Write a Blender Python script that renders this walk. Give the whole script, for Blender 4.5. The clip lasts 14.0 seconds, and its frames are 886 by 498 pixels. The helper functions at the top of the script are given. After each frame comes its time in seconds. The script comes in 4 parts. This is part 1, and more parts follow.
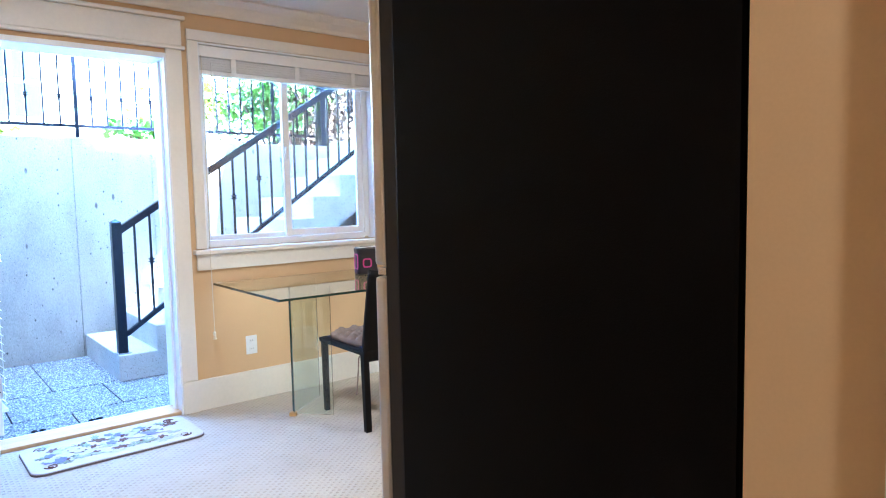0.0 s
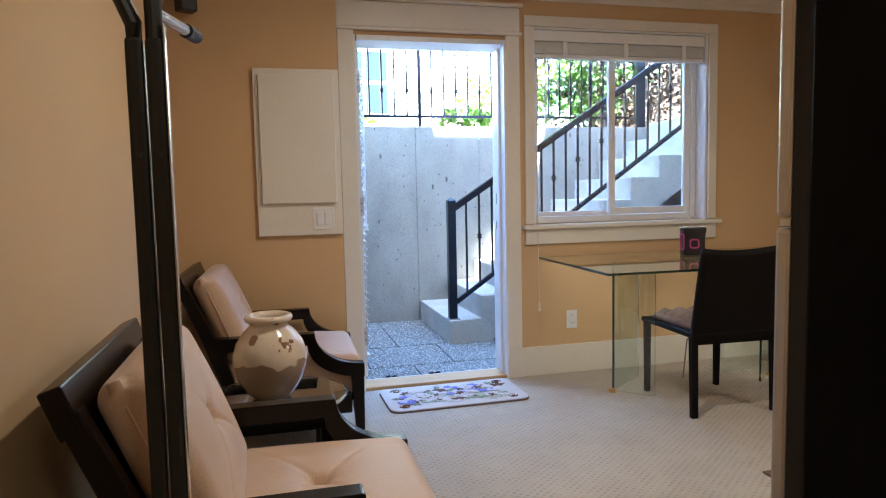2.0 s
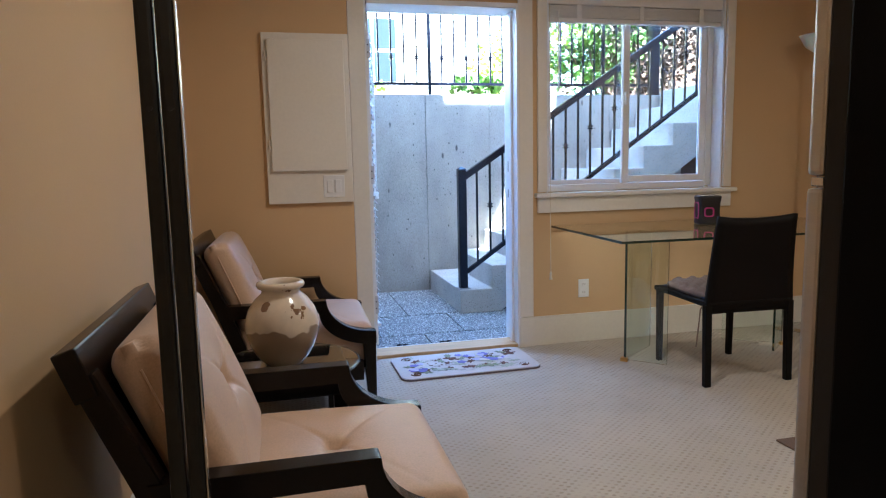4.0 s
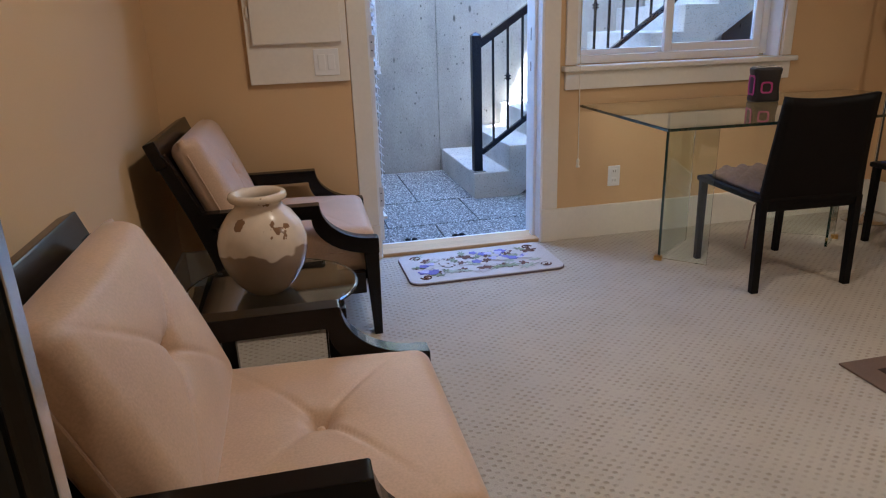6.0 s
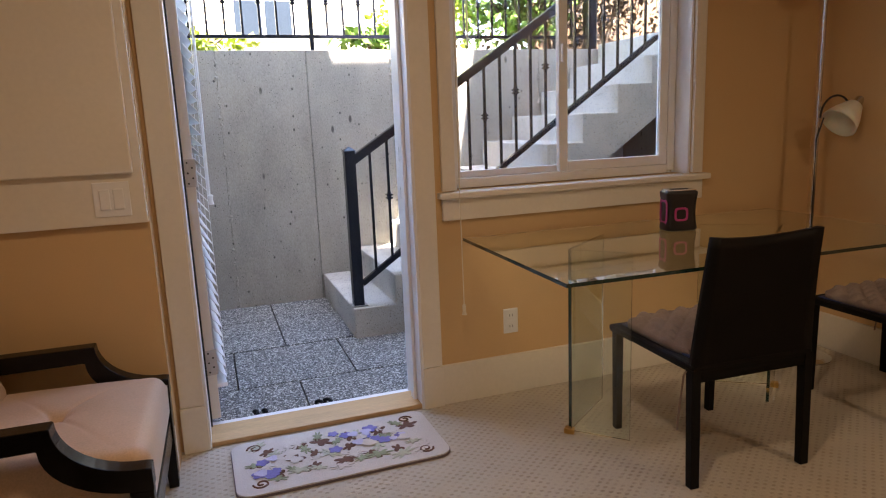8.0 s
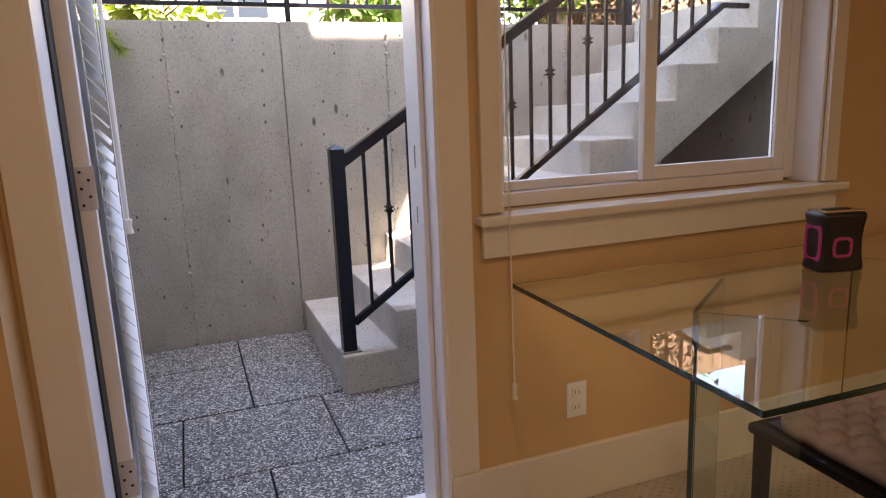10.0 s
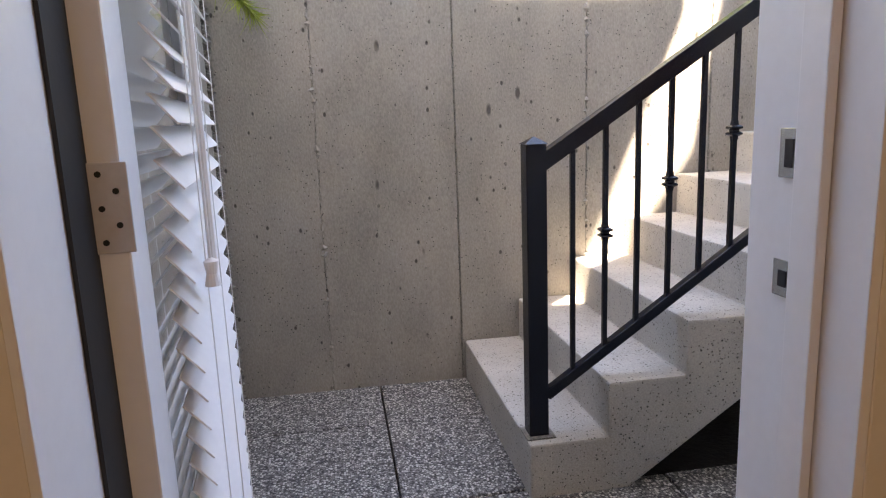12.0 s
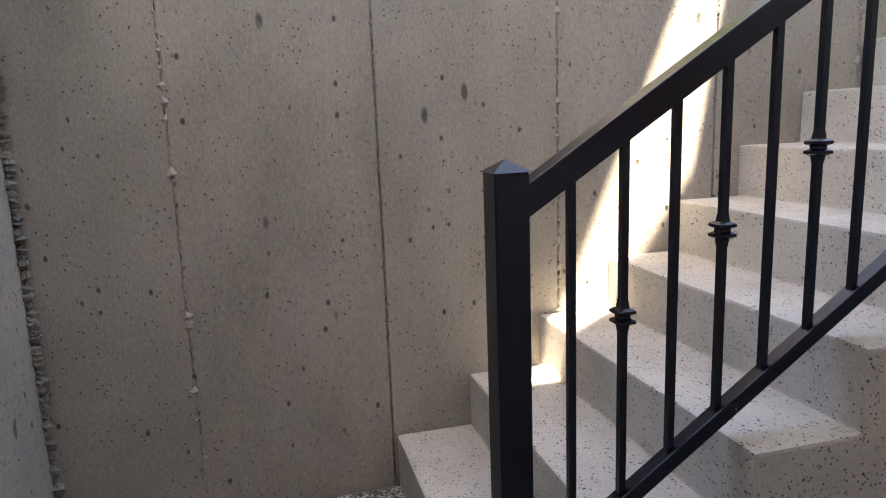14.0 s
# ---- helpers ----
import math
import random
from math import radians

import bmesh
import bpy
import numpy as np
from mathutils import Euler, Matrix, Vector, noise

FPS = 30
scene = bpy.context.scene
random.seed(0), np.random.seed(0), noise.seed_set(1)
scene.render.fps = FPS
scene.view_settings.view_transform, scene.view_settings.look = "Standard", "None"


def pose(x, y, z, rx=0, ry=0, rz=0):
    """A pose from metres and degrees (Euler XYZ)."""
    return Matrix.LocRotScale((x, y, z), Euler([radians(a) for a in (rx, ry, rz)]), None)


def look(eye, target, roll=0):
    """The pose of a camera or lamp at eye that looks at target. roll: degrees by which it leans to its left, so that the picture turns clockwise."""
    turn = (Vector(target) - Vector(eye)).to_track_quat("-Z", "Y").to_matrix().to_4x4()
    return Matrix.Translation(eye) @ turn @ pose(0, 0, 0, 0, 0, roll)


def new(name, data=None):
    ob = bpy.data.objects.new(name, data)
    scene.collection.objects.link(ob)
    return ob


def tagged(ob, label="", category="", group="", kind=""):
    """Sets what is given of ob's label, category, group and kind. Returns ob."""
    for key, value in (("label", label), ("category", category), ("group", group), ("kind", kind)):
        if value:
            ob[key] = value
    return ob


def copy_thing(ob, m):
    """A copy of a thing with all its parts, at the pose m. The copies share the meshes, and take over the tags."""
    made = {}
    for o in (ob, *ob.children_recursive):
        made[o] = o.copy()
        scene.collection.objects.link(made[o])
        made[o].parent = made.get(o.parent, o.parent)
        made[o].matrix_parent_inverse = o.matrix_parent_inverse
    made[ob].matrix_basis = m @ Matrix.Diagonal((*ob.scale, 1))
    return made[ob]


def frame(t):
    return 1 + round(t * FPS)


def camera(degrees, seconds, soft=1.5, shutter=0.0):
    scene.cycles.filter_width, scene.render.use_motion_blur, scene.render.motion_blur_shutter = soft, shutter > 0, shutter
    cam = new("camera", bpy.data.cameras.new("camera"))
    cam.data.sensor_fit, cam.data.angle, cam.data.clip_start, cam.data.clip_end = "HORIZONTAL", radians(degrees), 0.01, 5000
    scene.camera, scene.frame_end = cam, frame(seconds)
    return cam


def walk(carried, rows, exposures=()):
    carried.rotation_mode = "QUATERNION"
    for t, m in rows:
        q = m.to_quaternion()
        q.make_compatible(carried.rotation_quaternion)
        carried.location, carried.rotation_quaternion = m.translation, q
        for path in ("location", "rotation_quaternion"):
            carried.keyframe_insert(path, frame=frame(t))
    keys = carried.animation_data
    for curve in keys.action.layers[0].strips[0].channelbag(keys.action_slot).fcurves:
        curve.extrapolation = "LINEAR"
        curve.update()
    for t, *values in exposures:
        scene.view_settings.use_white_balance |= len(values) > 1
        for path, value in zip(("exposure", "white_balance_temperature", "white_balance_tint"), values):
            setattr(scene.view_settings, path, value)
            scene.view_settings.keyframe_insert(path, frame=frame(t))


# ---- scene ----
cam = camera(67.3, 14.0, 1.15)
METRES, EYE, TILT, LEAN, TURN = 4.58, 1.242, 0.0, 0.0, -39.4
ROWS = [
    (0.0, 0.0, 0.0, 0.0, -0.1, -4.55, 1.22),
    (0.5, -0.0094, -0.0068, -0.0001, 8.24, -4.72, 1.34),
    (1.0, -0.0184, -0.0122, -0.0055, 17.26, -4.83, 1.2),
    (1.5, -0.0267, -0.0147, -0.0136, 24.15, -4.95, 1.15),
    (2.0, -0.0349, -0.0149, -0.0153, 24.98, -4.89, 1.2),
    (4.5, -0.0455, -0.0078, -0.0203, 26.11, -9.68, 1.4),
    (5.0, -0.0577, 0.0005, -0.0201, 25.92, -18.59, 1.47),
    (5.5, -0.0718, 0.0349, -0.0163, 26.38, -18.71, 1.87),
    (6.0, -0.0851, 0.08, -0.0093, 26.6, -18.85, 1.86),
    (6.5, -0.1044, 0.1195, -0.0021, 26.34, -18.86, 1.95),
    (7.0, -0.1124, 0.1708, -0.0007, 24.59, -15.87, 2.18),
    (7.5, -0.1034, 0.2204, 0.0045, 21.04, -10.92, 2.2),
    (10.0, -0.2091, 0.4606, -0.0001, 18.25, -11.5, 2.24),
    (10.5, -0.2481, 0.5037, -0.0103, 24.3, -11.17, 2.13),
    (11.0, -0.2833, 0.5406, -0.0158, 25.2, -11.14, 2.1),
    (11.5, -0.3102, 0.5921, -0.0141, 28.72, -10.6, 2.44),
    (12.0, -0.346, 0.6383, -0.0134, 30.12, -10.88, 2.16),
    (12.5, -0.3772, 0.6887, -0.0102, 30.2, -10.85, 2.19),
    (13.0, -0.4026, 0.7377, -0.0052, 30.26, -10.52, 2.13),
    (13.5, -0.4255, 0.776, -0.0048, 28.71, -10.3, 2.07),
    (14.0, -0.437, 0.8171, -0.0127, 24.42, -10.39, 2.12),
]
# exposure follows the clip's own automatic gain
EXPOSURES = [(0.0, 5.75, 4300, 2), (0.5, 5.65, 5450, 6), (1.0, 5.15, 5350, 5), (1.5, 4.82, 5000, 3), (2.2, 4.62, 5050, 4), (4.3, 4.4, 4750, 5), (5.0, 4.25, 4500, 5), (5.5, 4.3, 4650, 6), (6.0, 4.3, 5100, 9), (6.5, 4.3, 5450, 11), (7.5, 4.05, 6400, 13), (9.8, 3.8, 7500, 22), (11.0, 3.6, 7900, 21), (12.0, 3.55, 8000, 19), (12.5, 3.45, 8100, 18), (14.0, 3.2, 8200, 18)]
walk(cam, [(t, pose(0, 0, EYE, TILT, LEAN, TURN) @ pose(METRES * x, METRES * y, METRES * z, 90 + pitch, roll, yaw)) for t, x, y, z, yaw, pitch, roll in ROWS], EXPOSURES)

# ---- world, sun, lamps ----
SUN_FROM = Vector((-0.10, -0.438, 1.0)).normalized()
world = bpy.data.worlds.new("world")
scene.world = world
world.use_nodes = True
wn = world.node_tree
sky = wn.nodes.new("ShaderNodeTexSky")
sky.sky_type, sky.sun_disc = "NISHITA", False
sky.sun_elevation = math.asin(SUN_FROM.z)
sky.sun_rotation = math.atan2(SUN_FROM.x, SUN_FROM.y)
wn.links.new(sky.outputs[0], wn.nodes["Background"].inputs[0])
wn.nodes["Background"].inputs[1].default_value = 0.15


def lamp(name, kind, m, energy, colour, size=0.1):
    data = bpy.data.lights.new(name, kind)
    data.energy, data.color = energy, colour
    if kind == "SUN":
        data.angle = size
    elif kind == "AREA":
        data.shape, data.size = "DISK", size
    else:
        data.shadow_soft_size = size
    ob = new(name, data)
    ob.matrix_basis = m
    return ob


lamp("sun", "SUN", look(SUN_FROM * 30, (0, 0, 0)), 5.0, (1.0, 0.95, 0.86), radians(0.6))
WARM = (1.0, 0.75, 0.50)
for lx, ly, power in ((0.75, 2.2, 0.85), (0.15, -0.7, 0.45), (2.75, 1.3, 0.65)):
    lamp("ceiling_lamp_light", "AREA", look((lx, ly, 2.395), (lx, ly, 0)), power, WARM, 0.14)

# ---- materials ----
def mat(name, base, rough=0.6, metal=0.0, vary=0.12, scale=6.0, fine=90.0, bump=0.1, depth=0.002, spec=0.5, rand=0.0, stretch=(1, 1, 1)):
    """Base colour with a broad and a fine variation and fine relief."""
    m = bpy.data.materials.new(name)
    m.use_nodes = True
    nt = m.node_tree
    n, l = nt.nodes, nt.links
    b = n["Principled BSDF"]
    b.inputs["Roughness"].default_value = rough
    b.inputs["Metallic"].default_value = metal
    b.inputs["Specular IOR Level"].default_value = spec
    tc = n.new("ShaderNodeTexCoord")
    mp = n.new("ShaderNodeMapping")
    mp.inputs["Scale"].default_value = stretch
    l.new(tc.outputs["Object"], mp.inputs[0])
    big, small = n.new("ShaderNodeTexNoise"), n.new("ShaderNodeTexNoise")
    for t, s, d in ((big, scale, 4.0), (small, fine, 3.0)):
        t.inputs["Scale"].default_value, t.inputs["Detail"].default_value = s, d
        l.new(mp.outputs[0], t.inputs["Vector"])
    add = n.new("ShaderNodeMath")
    add.operation = "ADD"
    l.new(big.outputs[0], add.inputs[0])
    l.new(small.outputs[0], add.inputs[1])
    last = add.outputs[0]
    if rand:
        info, mul = n.new("ShaderNodeObjectInfo"), n.new("ShaderNodeMath")
        mul.operation, mul.inputs[1].default_value = "MULTIPLY_ADD", rand
        l.new(info.outputs["Random"], mul.inputs[0])
        l.new(last, mul.inputs[2])
        last = mul.outputs[0]
    rng = n.new("ShaderNodeMapRange")
    rng.inputs["From Min"].default_value, rng.inputs["From Max"].default_value = 0.6, 1.4 + rand
    rng.inputs["To Min"].default_value, rng.inputs["To Max"].default_value = 1 - vary, 1 + vary
    l.new(last, rng.inputs[0])
    mix = n.new("ShaderNodeVectorMath")
    mix.operation = "SCALE"
    mix.inputs[0].default_value = base
    l.new(rng.outputs[0], mix.inputs["Scale"])
    l.new(mix.outputs[0], b.inputs["Base Color"])
    bp = n.new("ShaderNodeBump")
    bp.inputs["Strength"].default_value, bp.inputs["Distance"].default_value = bump, depth
    l.new(small.outputs[0], bp.inputs["Height"])
    l.new(bp.outputs[0], b.inputs["Normal"])
    m["mix"] = mix.name
    return m


def node_mix(m, fac_socket, colour, amount=1.0):
    """Lay a second colour over a material where the factor is high."""
    nt = m.node_tree
    b = nt.nodes["Principled BSDF"]
    old = b.inputs["Base Color"].links[0].from_socket
    mx = nt.nodes.new("ShaderNodeMixRGB")
    mx.inputs[2].default_value = (*colour, 1)
    if amount != 1.0:
        k = nt.nodes.new("ShaderNodeMath")
        k.operation, k.inputs[1].default_value = "MULTIPLY", amount
        nt.links.new(fac_socket, k.inputs[0])
        fac_socket = k.outputs[0]
    nt.links.new(fac_socket, mx.inputs[0])
    nt.links.new(old, mx.inputs[1])
    nt.links.new(mx.outputs[0], b.inputs["Base Color"])


def threshold(nt, socket, lo, hi):
    r = nt.nodes.new("ShaderNodeMapRange")
    r.inputs["From Min"].default_value, r.inputs["From Max"].default_value = lo, hi
    nt.links.new(socket, r.inputs[0])
    return r.outputs[0]


def texture(nt, kind, scale, stretch=(1, 1, 1), **inputs):
    tc, mp, t = nt.nodes.new("ShaderNodeTexCoord"), nt.nodes.new("ShaderNodeMapping"), nt.nodes.new(kind)
    mp.inputs["Scale"].default_value = stretch
    nt.links.new(tc.outputs["Object"], mp.inputs[0])
    nt.links.new(mp.outputs[0], t.inputs["Vector"])
    t.inputs["Scale"].default_value = scale
    for key, value in inputs.items():
        t.inputs[key].default_value = value
    return t


def extra_bump(m, socket, strength, depth, invert=False):
    nt = m.node_tree
    b = nt.nodes["Principled BSDF"]
    bp = nt.nodes.new("ShaderNodeBump")
    bp.inputs["Strength"].default_value, bp.inputs["Distance"].default_value, bp.invert = strength, depth, invert
    nt.links.new(socket, bp.inputs["Height"])
    if b.inputs["Normal"].links:
        nt.links.new(b.inputs["Normal"].links[0].from_socket, bp.inputs["Normal"])
    nt.links.new(bp.outputs[0], b.inputs["Normal"])


def glass(name, tint, rough=0.0):
    m = bpy.data.materials.new(name)
    m.use_nodes = True
    b = m.node_tree.nodes["Principled BSDF"]
    b.inputs["Base Color"].default_value = (*tint, 1)
    b.inputs["Transmission Weight"].default_value = 1
    b.inputs["Roughness"].default_value = rough
    b.inputs["IOR"].default_value = 1.5
    return m


def pitted(m, amount=0.8, scales=((7.5, 0.105, (1, 1, 0.42)), (17.0, 0.14, (1, 1, 0.65)), (48.0, 0.185, (1, 1, 1)))):
    """Air holes of cast concrete: few large, many small."""
    nt = m.node_tree
    for scale, edge, st in scales:
        v = texture(nt, "ShaderNodeTexVoronoi", scale, st)
        hole = threshold(nt, v.outputs["Distance"], edge, edge * 0.55)
        keep = texture(nt, "ShaderNodeTexNoise", scale * 0.37)
        k = threshold(nt, keep.outputs[0], 0.45, 0.5)
        mul = nt.nodes.new("ShaderNodeMath")
        mul.operation = "MULTIPLY"
        nt.links.new(hole, mul.inputs[0])
        nt.links.new(k, mul.inputs[1])
        node_mix(m, mul.outputs[0], (0.05, 0.046, 0.04), amount)
        extra_bump(m, mul.outputs[0], 0.8, 0.006, True)
    return m


def carpet_material():
    m = mat("cut_loop_carpet", (0.52, 0.47, 0.39), 0.95, vary=0.12, scale=3, fine=300, bump=0.5, depth=0.004, spec=0.1)
    nt = m.node_tree
    tc, sep = nt.nodes.new("ShaderNodeTexCoord"), nt.nodes.new("ShaderNodeSeparateXYZ")
    nt.links.new(tc.outputs["Object"], sep.inputs[0])
    waves = []
    for axis, k in ((0, 150.0), (1, 190.0)):
        mu, si = nt.nodes.new("ShaderNodeMath"), nt.nodes.new("ShaderNodeMath")
        mu.operation, mu.inputs[1].default_value, si.operation = "MULTIPLY", k, "SINE"
        nt.links.new(sep.outputs[axis], mu.inputs[0])
        nt.links.new(mu.outputs[0], si.inputs[0])
        waves.append(si.outputs[0])
    pr = nt.nodes.new("ShaderNodeMath")
    pr.operation = "MULTIPLY"
    nt.links.new(waves[0], pr.inputs[0])
    nt.links.new(waves[1], pr.inputs[1])
    dots = threshold(nt, pr.outputs[0], 0.25, 0.75)
    worn = texture(nt, "ShaderNodeTexNoise", 14.0)
    fade = nt.nodes.new("ShaderNodeMath")
    fade.operation = "MULTIPLY"
    nt.links.new(dots, fade.inputs[0])
    nt.links.new(threshold(nt, worn.outputs[0], 0.3, 0.62), fade.inputs[1])
    dots = fade.outputs[0]
    node_mix(m, dots, (0.26, 0.215, 0.16), 0.48)
    extra_bump(m, dots, 0.7, 0.005, True)
    return m


def aggregate_material():
    m = mat("exposed_aggregate", (0.19, 0.183, 0.17), 0.8, vary=0.3, scale=3, fine=120, bump=0.4, depth=0.003, rand=0.3)
    nt = m.node_tree
    v = texture(nt, "ShaderNodeTexVoronoi", 125.0)
    sep = nt.nodes.new("ShaderNodeSeparateColor")
    nt.links.new(v.outputs["Color"], sep.inputs[0])
    node_mix(m, threshold(nt, sep.outputs[0], 0.5, 0.8), (0.62, 0.60, 0.55), 0.95)
    node_mix(m, threshold(nt, sep.outputs[1], 0.75, 0.85), (0.05, 0.05, 0.055), 0.8)
    node_mix(m, threshold(nt, v.outputs["Distance"], 0.45, 0.75), (0.035, 0.033, 0.031), 0.9)
    extra_bump(m, v.outputs["Distance"], 0.8, 0.006, True)
    return m


WALL = mat("tan_wall_paint", (0.62, 0.43, 0.23), 0.75, vary=0.03, scale=2, fine=220, bump=0.12, depth=0.001, spec=0.3)
CEIL = mat("ceiling_paint", (0.78, 0.75, 0.69), 0.85, vary=0.03, fine=160, bump=0.2)
WHITE = mat("white_trim_paint", (0.76, 0.72, 0.64), 0.38, vary=0.04, scale=3, fine=60, bump=0.06)
VINYL = mat("white_vinyl", (0.80, 0.81, 0.82), 0.35, vary=0.03, fine=50, bump=0.03)
CARPET = carpet_material()
CONC = pitted(mat("cast_concrete", (0.35, 0.33, 0.295), 0.85, vary=0.32, scale=3.2, fine=110, bump=0.5, depth=0.003, rand=0.12, stretch=(1.3, 1.3, 0.7)))
STEPC = pitted(mat("step_concrete", (0.45, 0.42, 0.365), 0.85, vary=0.26, scale=4, fine=160, bump=0.5, depth=0.003), 0.85, ((38.0, 0.17, (1, 1, 1)), (85.0, 0.27, (1, 1, 1))))
SEAM = mat("rough_concrete_joint", (0.25, 0.24, 0.21), 0.9, vary=0.6, scale=25, fine=150, bump=1.0, depth=0.01)
AGG = aggregate_material()
IRON = mat("black_painted_iron", (0.005, 0.006, 0.012), 0.25, vary=0.2, fine=150, bump=0.1, spec=0.35)
ESPRESSO = mat("espresso_wood", (0.005, 0.0034, 0.003), 0.24, vary=0.35, scale=5, fine=40, bump=0.05, spec=0.25, stretch=(1, 8, 8))
SUEDE = mat("beige_microfibre", (0.56, 0.39, 0.265), 0.5, vary=0.16, scale=5, fine=200, bump=0.10, spec=0.45)
SUEDE.node_tree.nodes["Principled BSDF"].inputs["Sheen Weight"].default_value = 0.25
STITCH = mat("cushion_seam", (0.30, 0.20, 0.14), 0.9)
LEATHER = mat("black_leather", (0.006, 0.0055, 0.006), 0.5, vary=0.2, fine=260, bump=0.3, depth=0.001, spec=0.12)
QUILT = mat("quilted_taupe_pad", (0.22, 0.165, 0.14), 0.9, vary=0.2, fine=220, bump=0.3)
NAVY = mat("blue_pad_edge", (0.03, 0.05, 0.16), 0.5)
GREENGLASS = glass("table_glass", (0.90, 0.97, 0.94))
GLASSEDGE = mat("green_glass_edge", (0.012, 0.035, 0.03), 0.08, vary=0.2, spec=0.8)
PANE = glass("window_glass", (0.98, 0.99, 0.99))
BRASS = mat("brass", (0.65, 0.42, 0.14), 0.35, 1.0)
CHROME = mat("brushed_steel", (0.62, 0.61, 0.59), 0.22, 1.0, vary=0.06)
STEELDOOR = mat("stainless_fridge_door", (0.55, 0.52, 0.47), 0.38, 0.85, vary=0.05, stretch=(1, 1, 12))
BLACKPAINT = mat("textured_black_enamel", (0.003, 0.003, 0.0033), 0.45, vary=0.3, fine=420, bump=0.35, depth=0.001, spec=0.05)
GREYPOST = mat("dark_grey_metal_tube", (0.022, 0.023, 0.021), 0.42, 0.4, vary=0.25, fine=60)
PLASTICB = mat("black_plastic", (0.013, 0.012, 0.014), 0.4)
PINK = mat("magenta_plastic", (0.42, 0.04, 0.20), 0.4)
HINGE = mat("satin_grey_hinge_steel", (0.58, 0.58, 0.59), 0.5, 0.2, vary=0.08)
SLATM = mat("white_blind_slat", (0.82, 0.82, 0.82), 0.45, vary=0.03, fine=40, bump=0.03)
CORD = mat("ivory_cord", (0.72, 0.66, 0.54), 0.7)
OAK = mat("pale_threshold_wood", (0.55, 0.36, 0.17), 0.45, vary=0.2, scale=3, fine=30, stretch=(1, 9, 9))
MATB = mat("cream_bath_mat", (0.60, 0.56, 0.53), 0.95, vary=0.08, fine=260, bump=0.6, depth=0.004)
PURPLE = mat("violet_pile", (0.20, 0.19, 0.50), 0.95, vary=0.25, fine=200, bump=0.5)
LILAC = mat("lilac_pile", (0.52, 0.50, 0.68), 0.95, vary=0.2, fine=200, bump=0.5)
LEAFP = mat("sage_pile", (0.27, 0.31, 0.20), 0.95, vary=0.3, fine=200, bump=0.5)
PALELEAF = mat("pale_sage_pile", (0.44, 0.46, 0.36), 0.95, vary=0.3, fine=200, bump=0.5)
BROWNP = mat("brown_pile", (0.13, 0.065, 0.045), 0.95, vary=0.3, fine=200, bump=0.5)
BINDING = mat("grey_mauve_binding", (0.16, 0.13, 0.14), 0.9)
RUGM = mat("brown_woven_rug", (0.17, 0.115, 0.085), 0.95, vary=0.2, fine=300, bump=0.7)
RUGD = mat("dark_rug_square", (0.035, 0.02, 0.016), 0.95, fine=300, bump=0.7)
SHADE = mat("frosted_lamp_glass", (0.80, 0.78, 0.72), 0.35, vary=0.04)
SHADE.node_tree.nodes["Principled BSDF"].inputs["Subsurface Weight"].default_value = 0.3
HOUSE = mat("cream_siding", (0.62, 0.58, 0.44), 0.8, vary=0.1, scale=2, fine=30)
DARKWIN = mat("far_window_glass", (0.03, 0.04, 0.055), 0.3, vary=0.3, scale=1, spec=0.15)
SOIL = mat("garden_soil", (0.13, 0.11, 0.08), 0.95, vary=0.4, scale=4, fine=40, bump=0.8, depth=0.02)
DARKSOIL = mat("damp_soil_with_stair_shade", (0.022, 0.019, 0.016), 0.9, vary=0.4, scale=5, fine=50, bump=0.8, depth=0.01)
CEDAR = mat("cedar_boards", (0.20, 0.12, 0.07), 0.75, vary=0.35, scale=3, fine=40, stretch=(9, 9, 1), rand=0.3)
STUCCO = mat("grey_stucco", (0.46, 0.45, 0.43), 0.9, vary=0.1, fine=120, bump=0.6, depth=0.004)
ROOFM = mat("dark_soffit", (0.30, 0.27, 0.23), 0.8)
RUBBER = mat("black_rubber", (0.014, 0.014, 0.014), 0.7)
GREENLEAF = mat("green_leaf", (0.11, 0.20, 0.035), 0.5, vary=0.5, scale=3, fine=20, spec=0.3)
LIMELEAF = mat("lime_leaf", (0.30, 0.38, 0.05), 0.5, vary=0.4, scale=3, fine=20, spec=0.3)
# leaf colour darkened to near black, so it holds the shade on the foliage
REDLEAF = mat("shade_dark_red_leaf", (0.048, 0.034, 0.024), 0.5, vary=0.5, scale=3, fine=20, spec=0.3)
BARK = mat("bark", (0.10, 0.07, 0.05), 0.9, vary=0.4, fine=40, bump=0.8, depth=0.01)


